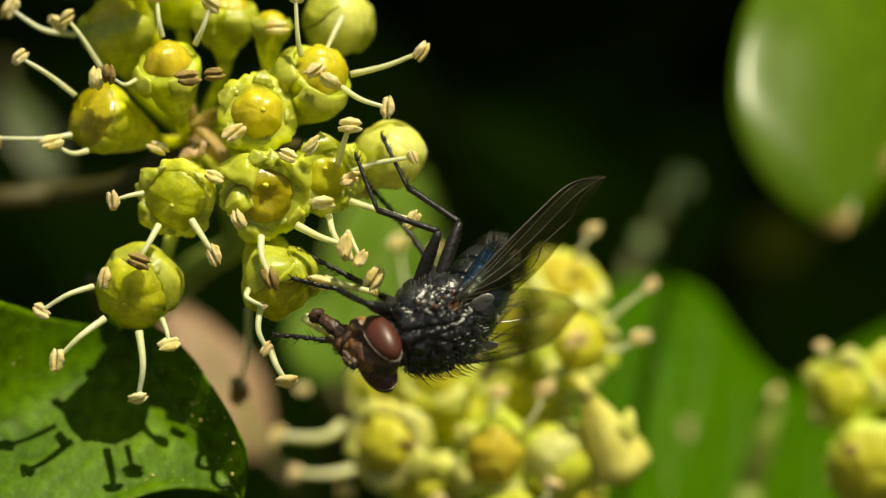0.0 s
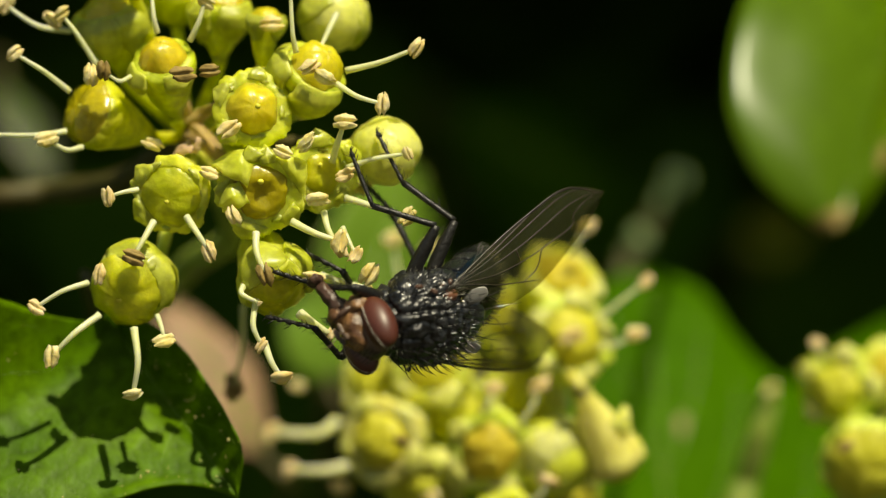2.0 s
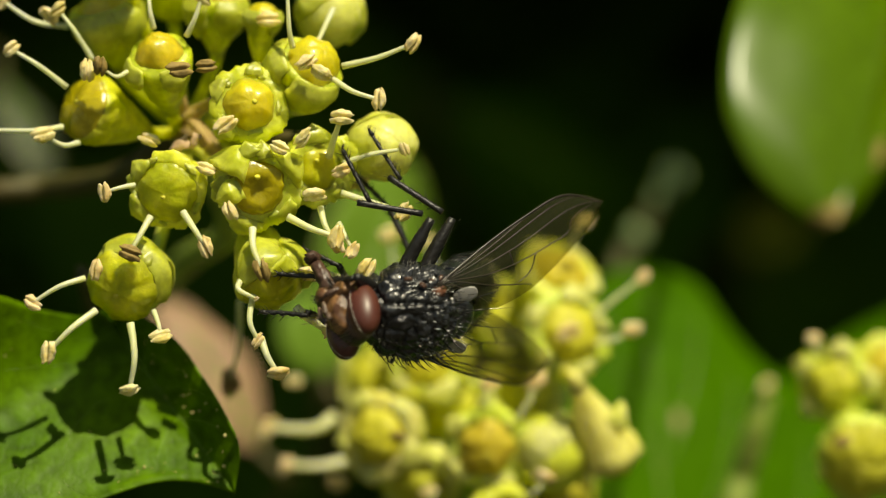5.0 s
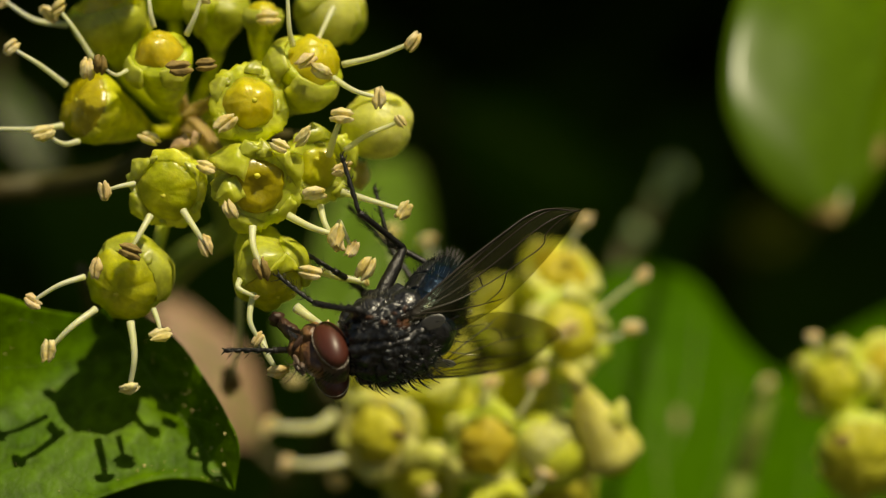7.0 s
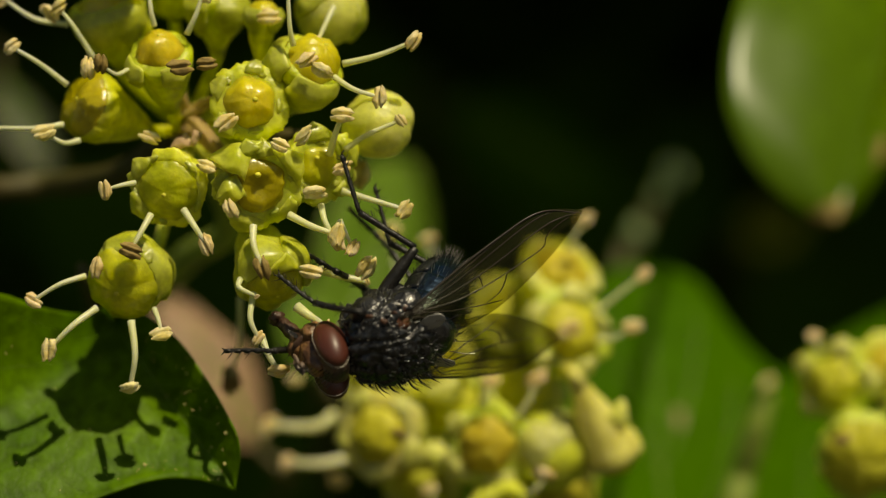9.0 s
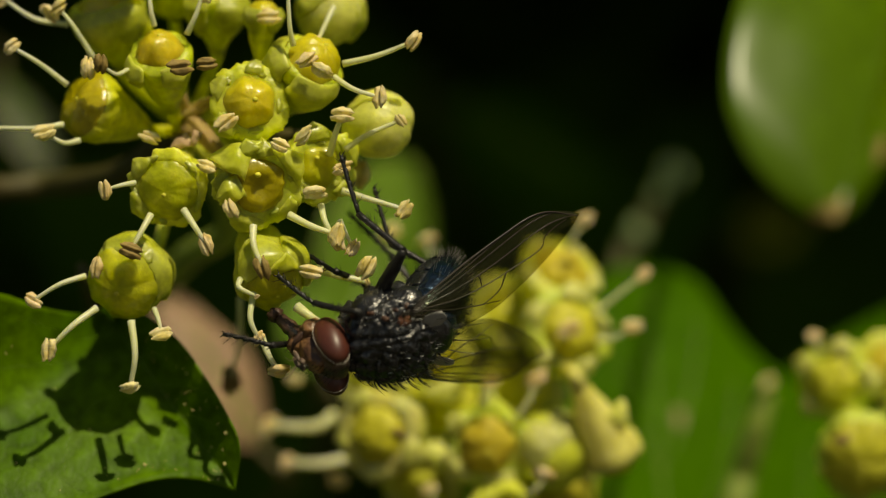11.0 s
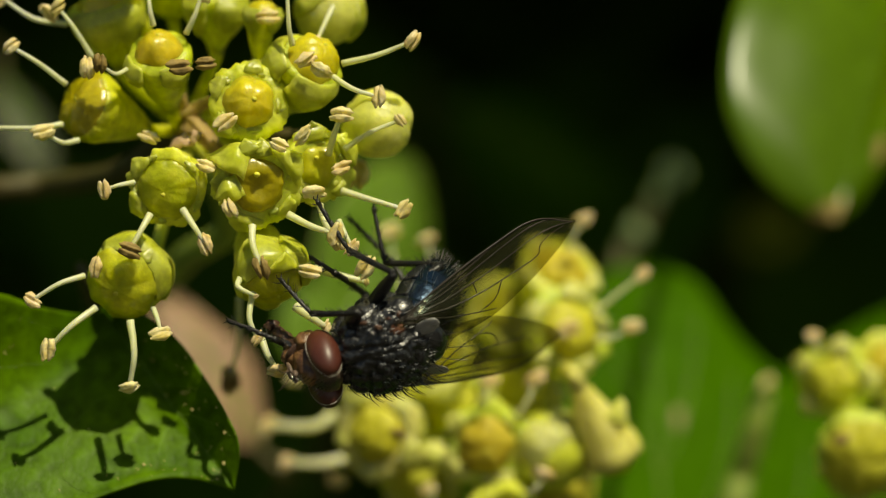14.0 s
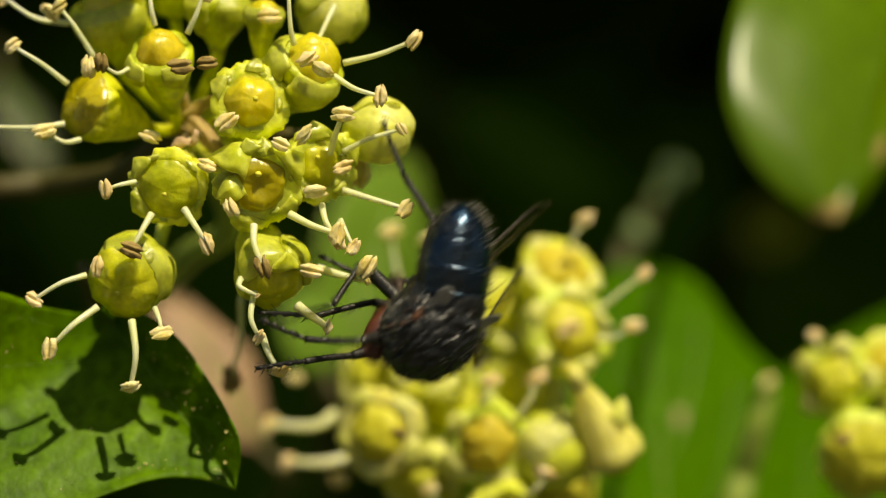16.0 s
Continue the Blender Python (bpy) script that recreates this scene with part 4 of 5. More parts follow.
# ankle and toe of each leg in the world, in millimetres, time by time
STEPS = {
    "rh": [(0, (-2.18, -2.00, 3.56), (-3.43, -1.50, 6.04)), (6.2, (-2.09, -2.00, 3.54), (-3.37, -1.50, 6.04)), (6.4, (-2.73, -1.00, 0.30), (-3.33, -0.50, 2.64)), (11.7, (-2.69, -1.00, 0.23), (-3.35, -0.50, 2.56)), (12, (-2.90, -1.00, -0.77), (-3.53, -0.50, 2.34)), (14.5, (-2.91, -1.00, -0.80), (-3.54, -0.50, 2.31)), (15, (-2.70, -1.00, -1.11), (-3.48, -0.50, 2.11)), (15.7, (-2.72, -1.00, -1.13), (-3.50, -0.50, 2.09)), (15.85, (-2.29, -2.00, 1.08), (-3.43, -1.50, 3.07)), (16, (-1.98, -2.00, 3.56), (-3.01, -1.50, 6.13))],
    "rm": [(0, (-3.67, -4.00, 2.41), (-4.86, -3.50, 5.42)), (6.2, (-3.61, -4.00, 2.38), (-4.83, -3.50, 5.36)), (6.4, (-4.17, -4.00, 1.81), (-4.71, -3.80, 3.57)), (11.7, (-4.19, -4.00, 1.74), (-4.73, -3.80, 3.50)), (12, (-4.65, -4.00, -0.08), (-6.19, -3.80, 2.30)), (14.5, (-4.66, -4.00, -0.11), (-6.20, -3.80, 2.27)), (15, (-5.40, -4.20, -1.15), (-7.06, -3.80, 1.09)), (15.7, (-5.47, -4.20, -1.17), (-7.08, -3.80, 1.07)), (15.85, (-6.32, -4.00, -0.89), (-7.32, -3.50, 1.07)), (16, (-5.49, -4.00, -2.86), (-7.47, -3.50, -3.42))],
    "rf": [(0, (-5.56, -4.50, -1.51), (-8.04, -3.80, -0.95)), (0.5, (-5.64, -4.50, -1.42), (-7.90, -3.80, -1.01)), (1.0, (-5.22, -4.50, -1.20), (-7.76, -3.80, -0.92)), (1.5, (-6.23, -4.50, -1.34), (-8.91, -3.80, -0.56)), (2.8, (-6.12, -4.50, -1.68), (-8.86, -3.80, -0.93)), (3.2, (-5.80, -4.50, -1.23), (-8.49, -3.80, -1.07)), (6.1, (-5.70, -4.50, -1.31), (-8.38, -3.80, -0.98)), (6.4, (-6.35, -5.00, -2.66), (-8.04, -4.00, -1.41)), (11.7, (-6.37, -5.00, -2.73), (-8.05, -4.00, -1.48)), (12, (-6.46, -5.00, -3.20), (-8.09, -4.00, -1.46)), (14.6, (-6.47, -5.00, -3.23), (-8.10, -4.00, -1.48)), (15, (-6.69, -5.00, -3.98), (-8.96, -4.00, -3.25)), (15.7, (-6.71, -5.00, -4.00), (-8.98, -4.00, -3.27)), (15.85, (-7.27, -5.00, -5.57), (-9.68, -4.00, -5.32)), (16, (-6.85, -5.00, -4.51), (-9.41, -4.00, -3.42))],
    "lf": [(0, (-6.40, -4.50, -4.02), (-8.94, -3.80, -3.76)), (0.5, (-5.92, -4.50, -3.80), (-8.46, -3.80, -3.11)), (1.0, (-6.34, -4.50, -3.30), (-8.60, -3.80, -2.89)), (1.5, (-6.51, -4.50, -3.49), (-8.77, -3.80, -2.97)), (2.8, (-6.59, -4.50, -3.75), (-8.80, -3.80, -3.26)), (3.2, (-6.64, -4.50, -3.33), (-9.05, -3.80, -3.26)), (6.1, (-6.67, -4.50, -3.07), (-9.08, -3.80, -2.99)), (6.4, (-8.33, -5.00, -5.00), (-10.72, -4.50, -5.01)), (9.1, (-8.36, -5.00, -5.07), (-10.75, -4.50, -5.08)), (11.7, (-8.49, -5.00, -4.74), (-10.46, -4.50, -4.19)), (12, (-8.33, -5.00, -4.46), (-10.31, -4.50, -3.69)), (14.6, (-8.34, -5.00, -4.49), (-10.32, -4.50, -3.71)), (15, (-7.52, -5.00, -5.66), (-9.50, -4.50, -6.03)), (15.7, (-7.54, -5.00, -5.67), (-9.52, -4.50, -6.05)), (16, (-6.85, -5.00, -5.63), (-8.83, -4.50, -5.92))],
    "lm": [(0, (-5.19, -2.50, -0.85), (-6.90, -2.00, 0.00)), (6.1, (-5.19, -2.50, -0.76), (-6.76, -2.00, -0.05)), (6.4, (-5.42, -2.50, -1.11), (-6.68, -2.00, -0.38)), (14.6, (-5.43, -2.50, -1.21), (-6.69, -2.00, -0.48)), (15, (-6.33, -3.00, -3.12), (-8.61, -2.50, -3.13)), (16, (-6.36, -3.00, -3.43), (-8.63, -2.50, -3.30))],
    "lh": [(0, (-2.84, 1.00, 2.24), (-4.28, 1.00, 3.68)), (6.1, (-2.70, 1.00, 2.10), (-4.13, 1.00, 3.54)), (6.4, (-2.71, 2.00, 0.07), (-3.87, 2.00, 1.23)), (14.6, (-2.72, 2.00, -0.61), (-3.88, 2.00, 0.55)), (15, (-3.88, 1.00, -1.75), (-5.60, 1.00, -0.89)), (16, (-3.62, 1.00, -1.78), (-5.34, 1.00, -0.92))],
}

# body: time, place in millimetres, turn in degrees; then the turn of each wing in the body's space
BODY = [
    (0, -0.88, -4, -3.36, -147, -44.8, -95.9),
    (0.3, -0.88, -4, -3.36, -147, -44.8, -95.9),
    (0.5, -0.53, -4, -2.99, -152.2, -55.4, -80.8),
    (1, -0.9, -4, -2.97, -156.4, -56.8, -78.1),
    (1.5, -1.13, -4, -3.17, -156.3, -56.9, -77.9),
    (2.5, -1.18, -4, -3.18, -155.5, -56.6, -78.5),
    (2.8, -1.18, -4, -3.18, -155.5, -56.6, -78.5),
    (3, -1.73, -4, -3.13, -168.1, -57.7, -72.9),
    (3.5, -1.58, -4, -3.09, -168, -57.5, -71.9),
    (4.2, -1.61, -4, -3.09, -167.6, -56.8, -71.7),
    (6.1, -1.61, -4, -3.09, -167.6, -56.8, -71.7),
    (6.3, -2.38, -4, -3.68, -157.5, -34.3, -87.6),
    (6.5, -2.61, -4, -4.48, -155.4, -42.5, -101.6),
    (7, -2.65, -4, -4.47, -155.7, -42.4, -101.7),
    (9, -2.68, -4, -4.48, -155.7, -42.7, -101.6),
    (9.2, -2.63, -4, -4.37, -156.6, -43.3, -99.3),
    (11.3, -2.69, -4, -4.35, -157.6, -43.1, -98.9),
    (11.7, -2.68, -4, -4.29, -158.5, -43.5, -98.5),
    (12, -2.97, -4, -4.86, -152.6, -45, -100.9),
    (14.5, -3, -4, -4.89, -152.9, -45, -100.9),
    (14.7, -3.01, -4, -4.86, -146.7, -32.8, -95.2),
    (14.9, -2.41, -4, -5.08, -141.4, -26.6, -89.5),
    (15, -1.89, -4, -5.16, -138.4, -26.1, -94.2),
    (15.5, -1.91, -4, -5.18, -138.2, -26.2, -94.1),
    (15.7, -1.92, -4, -5.21, -137.8, -25.5, -94.2),
    (15.8, -1.57, -4, -5.43, -115.4, -24.8, -158.1),
    (15.9, -1.57, -4, -5.24, -123.7, -23.9, -159.8),
    (16, -0.60, -4, -4.05, -124.4, -23.0, -142.3),
]
# head about its neck and abdomen about its waist, in the body's space: time, shift in millimetres, turn in degrees
HEAD = [
    (0, -0.37, 0.09, -0.14, 4.3, -6.5, -8.8),
    (0.3, -0.37, 0.09, -0.14, 4.3, -6.5, -8.8),
    (0.5, -0.46, 0.13, 0.06, -2.3, -22, -9.3),
    (1, -0.42, 0.12, -0.03, 0.2, -24.1, -9.3),
    (1.5, -0.39, 0.12, -0.09, 1.8, -22.4, -9.1),
    (2.5, -0.38, 0.11, 0, -0.6, -23.2, -7.9),
    (2.8, -0.38, 0.11, 0, -0.6, -23.2, -7.9),
    (3, -0.53, 0.17, 0.24, -7, -26, -8.3),
    (3.5, -0.49, 0.15, 0.11, -3.5, -25.1, -8.9),
    (4.2, -0.5, 0.15, 0.16, -4.8, -24.6, -8.8),
    (6.1, -0.5, 0.15, 0.16, -4.8, -24.6, -8.8),
    (6.3, -0.12, 0.08, -0.6, 15.3, 1.8, -2.8),
    (6.5, -0.31, 0.04, -0.27, 6.7, -2.3, -8.3),
    (7, -0.32, 0.04, -0.26, 6.5, -2.1, -8.5),
    (9, -0.32, 0.04, -0.25, 6.4, -2.2, -8.4),
    (9.2, -0.35, 0.05, -0.33, 8.3, -3.1, -9.4),
    (11.3, -0.3, 0.04, -0.31, 7.8, -2.3, -8.1),
    (11.7, -0.3, 0.04, -0.27, 6.9, -2.2, -7.9),
    (12, -0.25, 0.02, -0.1, 2.6, -4.2, -6.5),
    (14.5, -0.23, 0.01, -0.07, 1.8, -3.8, -5.9),
    (14.7, -0.15, 0.03, -0.34, 8.6, -2.6, -4.1),
    (14.9, -0.02, 0.03, -0.36, 9.2, -2.1, -1),
    (15, -0.23, 0.04, -0.34, 8.6, -5.9, -6.8),
    (15.5, -0.23, 0.04, -0.33, 8.3, -5.9, -6.8),
    (15.7, -0.24, 0.03, -0.28, 7, -5.3, -6.7),
    (15.8, 0, 0.33, 1.19, -31.5, -0, 0),
    (15.9, 0, 0.33, 1.19, -31.5, -0, 0),
    (16, 0, 0.06, 0.78, -51.6, -0, 0),
]
ABDOMEN = [
    (0, 0.04, -0.34, 0.93, 33.2, 0.4, -1.3),
    (0.3, 0.04, -0.34, 0.93, 33.2, 0.4, -1.3),
    (0.5, -0.08, -0.27, 0.83, 29, -0.7, 2.5),
    (1, -0.05, -0.26, 0.81, 28.3, -0.4, 1.7),
    (1.5, -0.05, -0.25, 0.8, 27.9, -0.4, 1.6),
    (2.5, -0.02, -0.26, 0.81, 28.3, -0.2, 0.7),
    (2.8, -0.02, -0.26, 0.81, 28.3, -0.2, 0.7),
    (3, 0.17, -0.3, 0.86, 30.5, 1.6, -5.8),
    (3.5, 0.16, -0.29, 0.84, 29.5, 1.4, -5.3),
    (4.2, 0.15, -0.29, 0.84, 29.7, 1.3, -5),
    (6.1, 0.15, -0.29, 0.84, 29.7, 1.3, -5),
    (6.3, 0.51, -0.39, 0.88, 32.1, 10.1, -13.3),
    (6.5, 0.19, -0.67, 1.25, 49.6, 8, 1.2),
    (7, 0.2, -0.68, 1.26, 50, 8.1, 1),
    (9, 0.19, -0.68, 1.25, 50.1, 7.9, 1.5),
    (9.2, 0.23, -0.67, 1.24, 49.5, 9, 0.5),
    (11.3, 0.22, -0.67, 1.24, 49.4, 8.9, 0.5),
    (11.7, 0.22, -0.68, 1.25, 50.1, 8.9, 0.6),
    (12, 0, -0.61, 1.21, 47.4, 5.4, 7.4),
    (14.5, -0.01, -0.61, 1.21, 47.1, 5.2, 7.6),
    (14.7, -0.26, -0.35, 0.91, 32.9, 0.1, 11.3),
    (14.9, -0.12, -0.22, 0.74, 25.7, -0.9, 4.1),
    (15, -0.08, -0.32, 0.89, 31.6, -0.8, 2.8),
    (15.5, -0.08, -0.32, 0.9, 32, -0.7, 2.6),
    (15.7, -0.14, -0.32, 0.9, 31.9, -1.3, 4.6),
    (15.8, -0.16, -0.19, 0.66, 22.9, -1.1, 5.2),
    (15.9, -0.3, -0.38, 0.93, 33.5, -3.1, 10.2),
    (16, -0.45, -0.2, 0.5, 18, -3, 20),
]
WING_TURN = {
    "right": [
    (0, -4.2, 16, -85.2),
    (0.3, -4.2, 16, -85.2),
    (0.5, -8.5, 13.8, -78.3),
    (1, -17, 12.4, -78.9),
    (1.5, -22.2, 11.7, -78.5),
    (2.5, -23.4, 10.8, -79.2),
    (2.8, -23.4, 10.8, -79.2),
    (3, -23.3, 12.8, -78.4),
    (3.5, -23.4, 13.4, -77.1),
    (4.2, -24.1, 13.5, -77.9),
    (6.1, -24.1, 13.5, -77.9),
    (6.3, -15.6, 16.7, -88.3),
    (6.5, -14.5, 18.3, -88.7),
    (7, -14.6, 18.8, -89.1),
    (9, -14.8, 18.5, -89.8),
    (9.2, -14.9, 19.7, -90.6),
    (11.3, -15.3, 21, -91.9),
    (11.7, -15.1, 21.7, -91.4),
    (12, -15, 14.9, -89.2),
    (14.5, -15, 15.6, -89.5),
    (14.7, -8.8, 9.1, -92.1),
    (14.9, 0.9, 8.6, -90),
    (15, 5, 11.3, -93.1),
    (15.5, 5, 11.1, -93),
    (15.7, 5, 10.3, -93.5),
    (15.8, 62.1, 4.7, -117),
    (15.9, 53.1, 34.9, -133.2),
    (16, 29.3, 33.0, -133.7),
    ],
    "left": [
    (0, -16.6, 21.1, -118),
    (0.3, -16.6, 21.1, -118),
    (0.5, -25.9, 19.3, -111.6),
    (1, -32, 18.4, -110.5),
    (1.5, -33.8, 17.6, -110.3),
    (2.5, -34.8, 17.2, -110.9),
    (2.8, -34.8, 17.2, -110.9),
    (3, -34.9, 17.1, -110.4),
    (3.5, -35.7, 16.6, -111.7),
    (4.2, -36.4, 15.9, -112.3),
    (6.1, -36.4, 15.9, -112.3),
    (6.3, -13.3, 12, -120.5),
    (6.5, -11.9, 23.9, -123.3),
    (7, -11.9, 23.7, -123.4),
    (9, -12.4, 23.4, -124.7),
    (9.2, -13.8, 23.6, -127.1),
    (11.3, -16, 24, -130.5),
    (11.7, -16.1, 24.4, -130.1),
    (12, -7.6, 21.3, -117.2),
    (14.5, -7.4, 21.1, -116.9),
    (14.7, 6.2, 7.1, -113.8),
    (14.9, 13.4, 4.5, -112.9),
    (15, 13.5, 10.5, -116),
    (15.5, 13.4, 10.7, -115.8),
    (15.7, 13.7, 10, -116.6),
    (15.8, 28.5, 58.4, -131.5),
    (15.9, -133.4, 65.7, -152.3),
    (16, 176.9, 53.8, -165.9),
    ],
}
ROOT = Vector((1.75, -0.6, 0.9)) * K


def bone(p, q, side):
    """Pose of a stiff piece whose z runs from p to q."""
    return Matrix.Translation(p * MM) @ frame_of(q - p, side).to_4x4()


def between(rows, t):
    for a, b in zip(rows, rows[1:]):
        if t <= b[0]:
            k = 0 if b[0] == a[0] else max(0.0, (t - a[0]) / (b[0] - a[0]))
            k = k * k * (3 - 2 * k)
            return Vector(a[1]).lerp(Vector(b[1]), k), Vector(a[2]).lerp(Vector(b[2]), k)
    return Vector(rows[-1][1]), Vector(rows[-1][2])


def motions():
    rows = [(t, pose(x * MM, y * MM, z * MM, a, b, c)) for t, x, y, z, a, b, c in BODY]
    walk(fly, rows)
    for piece, keys in ((head, HEAD), (abdomen, ABDOMEN)):
        walk(piece, [(t, pose(x * MM, y * MM, z * MM, a, b, c)) for t, x, y, z, a, b, c in keys])
    for w, side in ((wing_right, 1), (wing_left, -1)):
        walk(w, [(t, pose(ROOT.x * side * MM, ROOT.y * MM, ROOT.z * MM, a, b, c)) for t, a, b, c in WING_TURN["right" if side > 0 else "left"]])
    for key, (femur, tibia, tarsus, f) in LEGS.items():
        keyed = ([], [], [])
        for t, m in rows:
            inv = m.inverted()
            ankle, toe = (inv @ (p * MM) / MM for p in between(STEPS[key], t))
            hip, pole = Vector(HIPS[key]) * K, between([(p[0], p[1], p[1]) for p in POLES[key]], t)[0]
            a, b = FEMUR * f, TIBIA * f
            gap = ankle - hip
            if gap.length > (a + b) * 0.985:
                hip = ankle - gap.normalized() * (a + b) * 0.985
                gap = ankle - hip
            if gap.length < abs(a - b) + 0.6:
                gap = gap.normalized() * (abs(a - b) + 0.6)
                hip = ankle - gap
            g = gap.length
            along = (a * a - b * b + g * g) / (2 * g)
            d = gap / g
            out = (pole - d * pole.dot(d)).normalized()
            knee = hip + d * along + out * math.sqrt(max(0.0, a * a - along * along))
            foot = ankle + (toe - ankle).normalized() * TARSUS * f
            for k, (p, q) in enumerate(((hip, knee), (knee, ankle), (ankle, foot))):
                keyed[k].append((t, bone(p, q, out)))
        for piece, kr in zip((femur, tibia, tarsus), keyed):
            walk(piece, kr)
    # the bud springs up when the foot lets it go
    at = (BUD - CORE) * MM

    def sprung(dx, dz, turn):
        return pose(at.x + dx * MM, at.y, at.z + dz * MM, 0, turn, 0) @ Matrix.Translation(-at)

    walk(bud, [(0, sprung(0.2, -1.03, 14)), (6.2, sprung(0.2, -1.03, 14)), (6.4, sprung(0, 0, 0)), (15.6, sprung(0, 0, 0)), (15.85, sprung(0, -0.2, 4)), (16, sprung(0, -0.35, 6))])


# ---------------------------------------------------------------- leaves, stems and the other umbels
def leaf(name, base, tip, normal, half, label, mat=LEAF, cup=0.12, arch=0.08, wave=0.05, belly=0.42, thick=0.3, group="ivy leaves", edge=True, n=26, m=14, seed=1.0, ribs=1.0, specks=0, margins=None, fold=(0.0, 0.0), roll=0.0, dry_tip=0.0, curl=0.0, spots=()):
    """Ovate ivy leaf from base to tip, arched along its length and cupped across, with raised veins and a pale margin."""
    b, t = Vector(base), Vector(tip)
    d = t - b
    L = d.length
    d.normalize()
    nn = Vector(normal)
    nn = (nn - d * nn.dot(d)).normalized()
    side = d.cross(nn)

    def width(s):
        return half * (max(s, 0) / belly) ** (belly / (1 - belly) * 0.75) * (max(1 - s, 0) / (1 - belly)) ** 0.75

    outlines = None
    if margins:
        # (share of the length, share of the length sideways) from base to tip, for x < 0 and x > 0
        outlines = [[v for v in bent([(q[0], q[1], 0) for q in side_], 12)] for side_ in margins]

    def on(s, x, lift=0.0):
        if outlines:
            o_ = outlines[0 if x < 0 else 1]
            f_ = min(max(s, 0.0), 1.0) * (len(o_) - 1)
            k_ = min(int(f_), len(o_) - 2)
            e_ = o_[k_].lerp(o_[k_ + 1], f_ - k_)
            w, s = e_.y * L, s + (e_.x - s) * abs(x)
        else:
            w = width(s)
        lift += fold[0 if x < 0 else 1] * w * abs(x) - roll * half * max(0.0, abs(x) - 0.6) ** 2
        if curl and x > 0:
            lift += curl * L * max(0.0, 0.2 - s) ** 2
        h = cup * w * x * x * 1.2 + arch * L * 4 * (s - s * s) + wave * half * noise.noise(Vector((s * 3 + seed, x * 1.5, seed))) * (0.3 + abs(x)) + lift
        return b + d * L * s + side * w * x + nn * h

    e = thing(name, base, label, "leaf", group)
    o = ORIGIN[e.name]
    bm = bmesh.new()
    sheets = []
    for lift in (0, -thick):
        sheets.append([[bm.verts.new(on(i / n, -1 + 2 * j / m, lift * (1 - 0.7 * abs(-1 + 2 * j / m)))) for j in range(m + 1)] for i in range(n + 1)])
    for k, g in enumerate(sheets):
        for i in range(n):
            for j in range(m):
                q = (g[i][j], g[i + 1][j], g[i + 1][j + 1], g[i][j + 1])
                bm.faces.new(q if k == 0 else q[::-1])
    for i in range(n):
        for j in (0, m):
            bm.faces.new((sheets[0][i][j], sheets[1][i][j], sheets[1][i + 1][j], sheets[0][i + 1][j]))
    bmesh.ops.remove_doubles(bm, verts=bm.verts, dist=0.002)
    part("blade", bm, mat, e, origin=o)
    bm = bmesh.new()
    tube(bm, [on(0.01 + 0.95 * i / 20, 0, 0.02) for i in range(21)], [0.02 * L * ribs, 0.012 * L * ribs, 0.004 * L * ribs], 6)
    part("midrib", bm, VEIN, e, origin=o)
    bm = bmesh.new()
    ends = [Vector((b.x * 1.2, max(70, b.y + 15), b.z - 8)), Vector((b.x * 1.4, 160, b.z - 16))] if b.z < 15 else [Vector((b.x + 12, 40, b.z + 50)), Vector((b.x + 20, 160, b.z + 90))]
    tube(bm, bent([b, b - d * 3 + Vector((0, 3, 0))] + ends, 7), [0.3, 0.4, 0.6], 8, 0.2)
    part("petiole", bm, STALK, e, origin=o)
    for k in range(4):
        for sg in (-1, 1):
            s0 = 0.06 + 0.17 * k
            bm = bmesh.new()
            tube(bm, [on(min(s0 + 0.26 * q / 8, 0.97), sg * (0.82 * q / 8), 0.01) for q in range(9)], [0.007 * L * ribs, 0.003 * L * ribs], 5)
            part("side_vein", bm, VEIN, e, origin=o)
    if dry_tip:
        bm = bmesh.new()
        g = [[bm.verts.new(on(1 - dry_tip * (1 - 0.35 * noise.noise(Vector((j * 0.5, seed, 0)))) * (1 - i / 8), -1 + j / 8, 0.05)) for j in range(17)] for i in range(9)]
        for i in range(8):
            for j in range(16):
                bm.faces.new((g[i][j], g[i + 1][j], g[i + 1][j + 1], g[i][j + 1]))
        bmesh.ops.remove_doubles(bm, verts=bm.verts, dist=0.002)
        part("dry_tip", bm, DRY_TIP, e, "browned leaf tip", origin=o)
    for s0, x0, k0 in spots:
        bm = bmesh.new()
        rim = [on(s0, x0, 0.09)] + [on(s0 + k0 * math.cos(a) * (1 + 0.5 * noise.noise(Vector((math.cos(a), math.sin(a), s0 * 9)))), x0 + 2.2 * k0 * math.sin(a), 0.05) for a in (2 * math.pi * i / 20 for i in range(20))]
        v = [bm.verts.new(q) for q in rim]
        for i in range(20):
            bm.faces.new((v[0], v[1 + i], v[1 + (i + 1) % 20]))
        part("brown_spot", bm, DRY_TIP, e, "brown spot on the blade", origin=o)
    if specks:
        bm, r = bmesh.new(), random.Random(5)
        for _ in range(specks):
            s, x = r.uniform(0.3, 0.9), r.uniform(-0.95, 0.95)
            k = r.uniform(0.02, 0.05) * (1 if r.random() < 0.9 else 1.8)
            blob(bm, on(s, x, 0.02), (k, k, k), None, 6, 4, 0.4, s * 9)
        tagged(part("dust_specks", bm, POLLEN, e, "pale dust and pollen", origin=o), kind="stuff")
    if edge:
        bm = bmesh.new()
        for sg in (-1, 1):
            tube(bm, [on(0.04 + 0.95 * i / 30, sg * 0.995, -0.05) for i in range(31)], 0.05, 5)
        part("margin", bm, EDGE, e, origin=o)
    return e


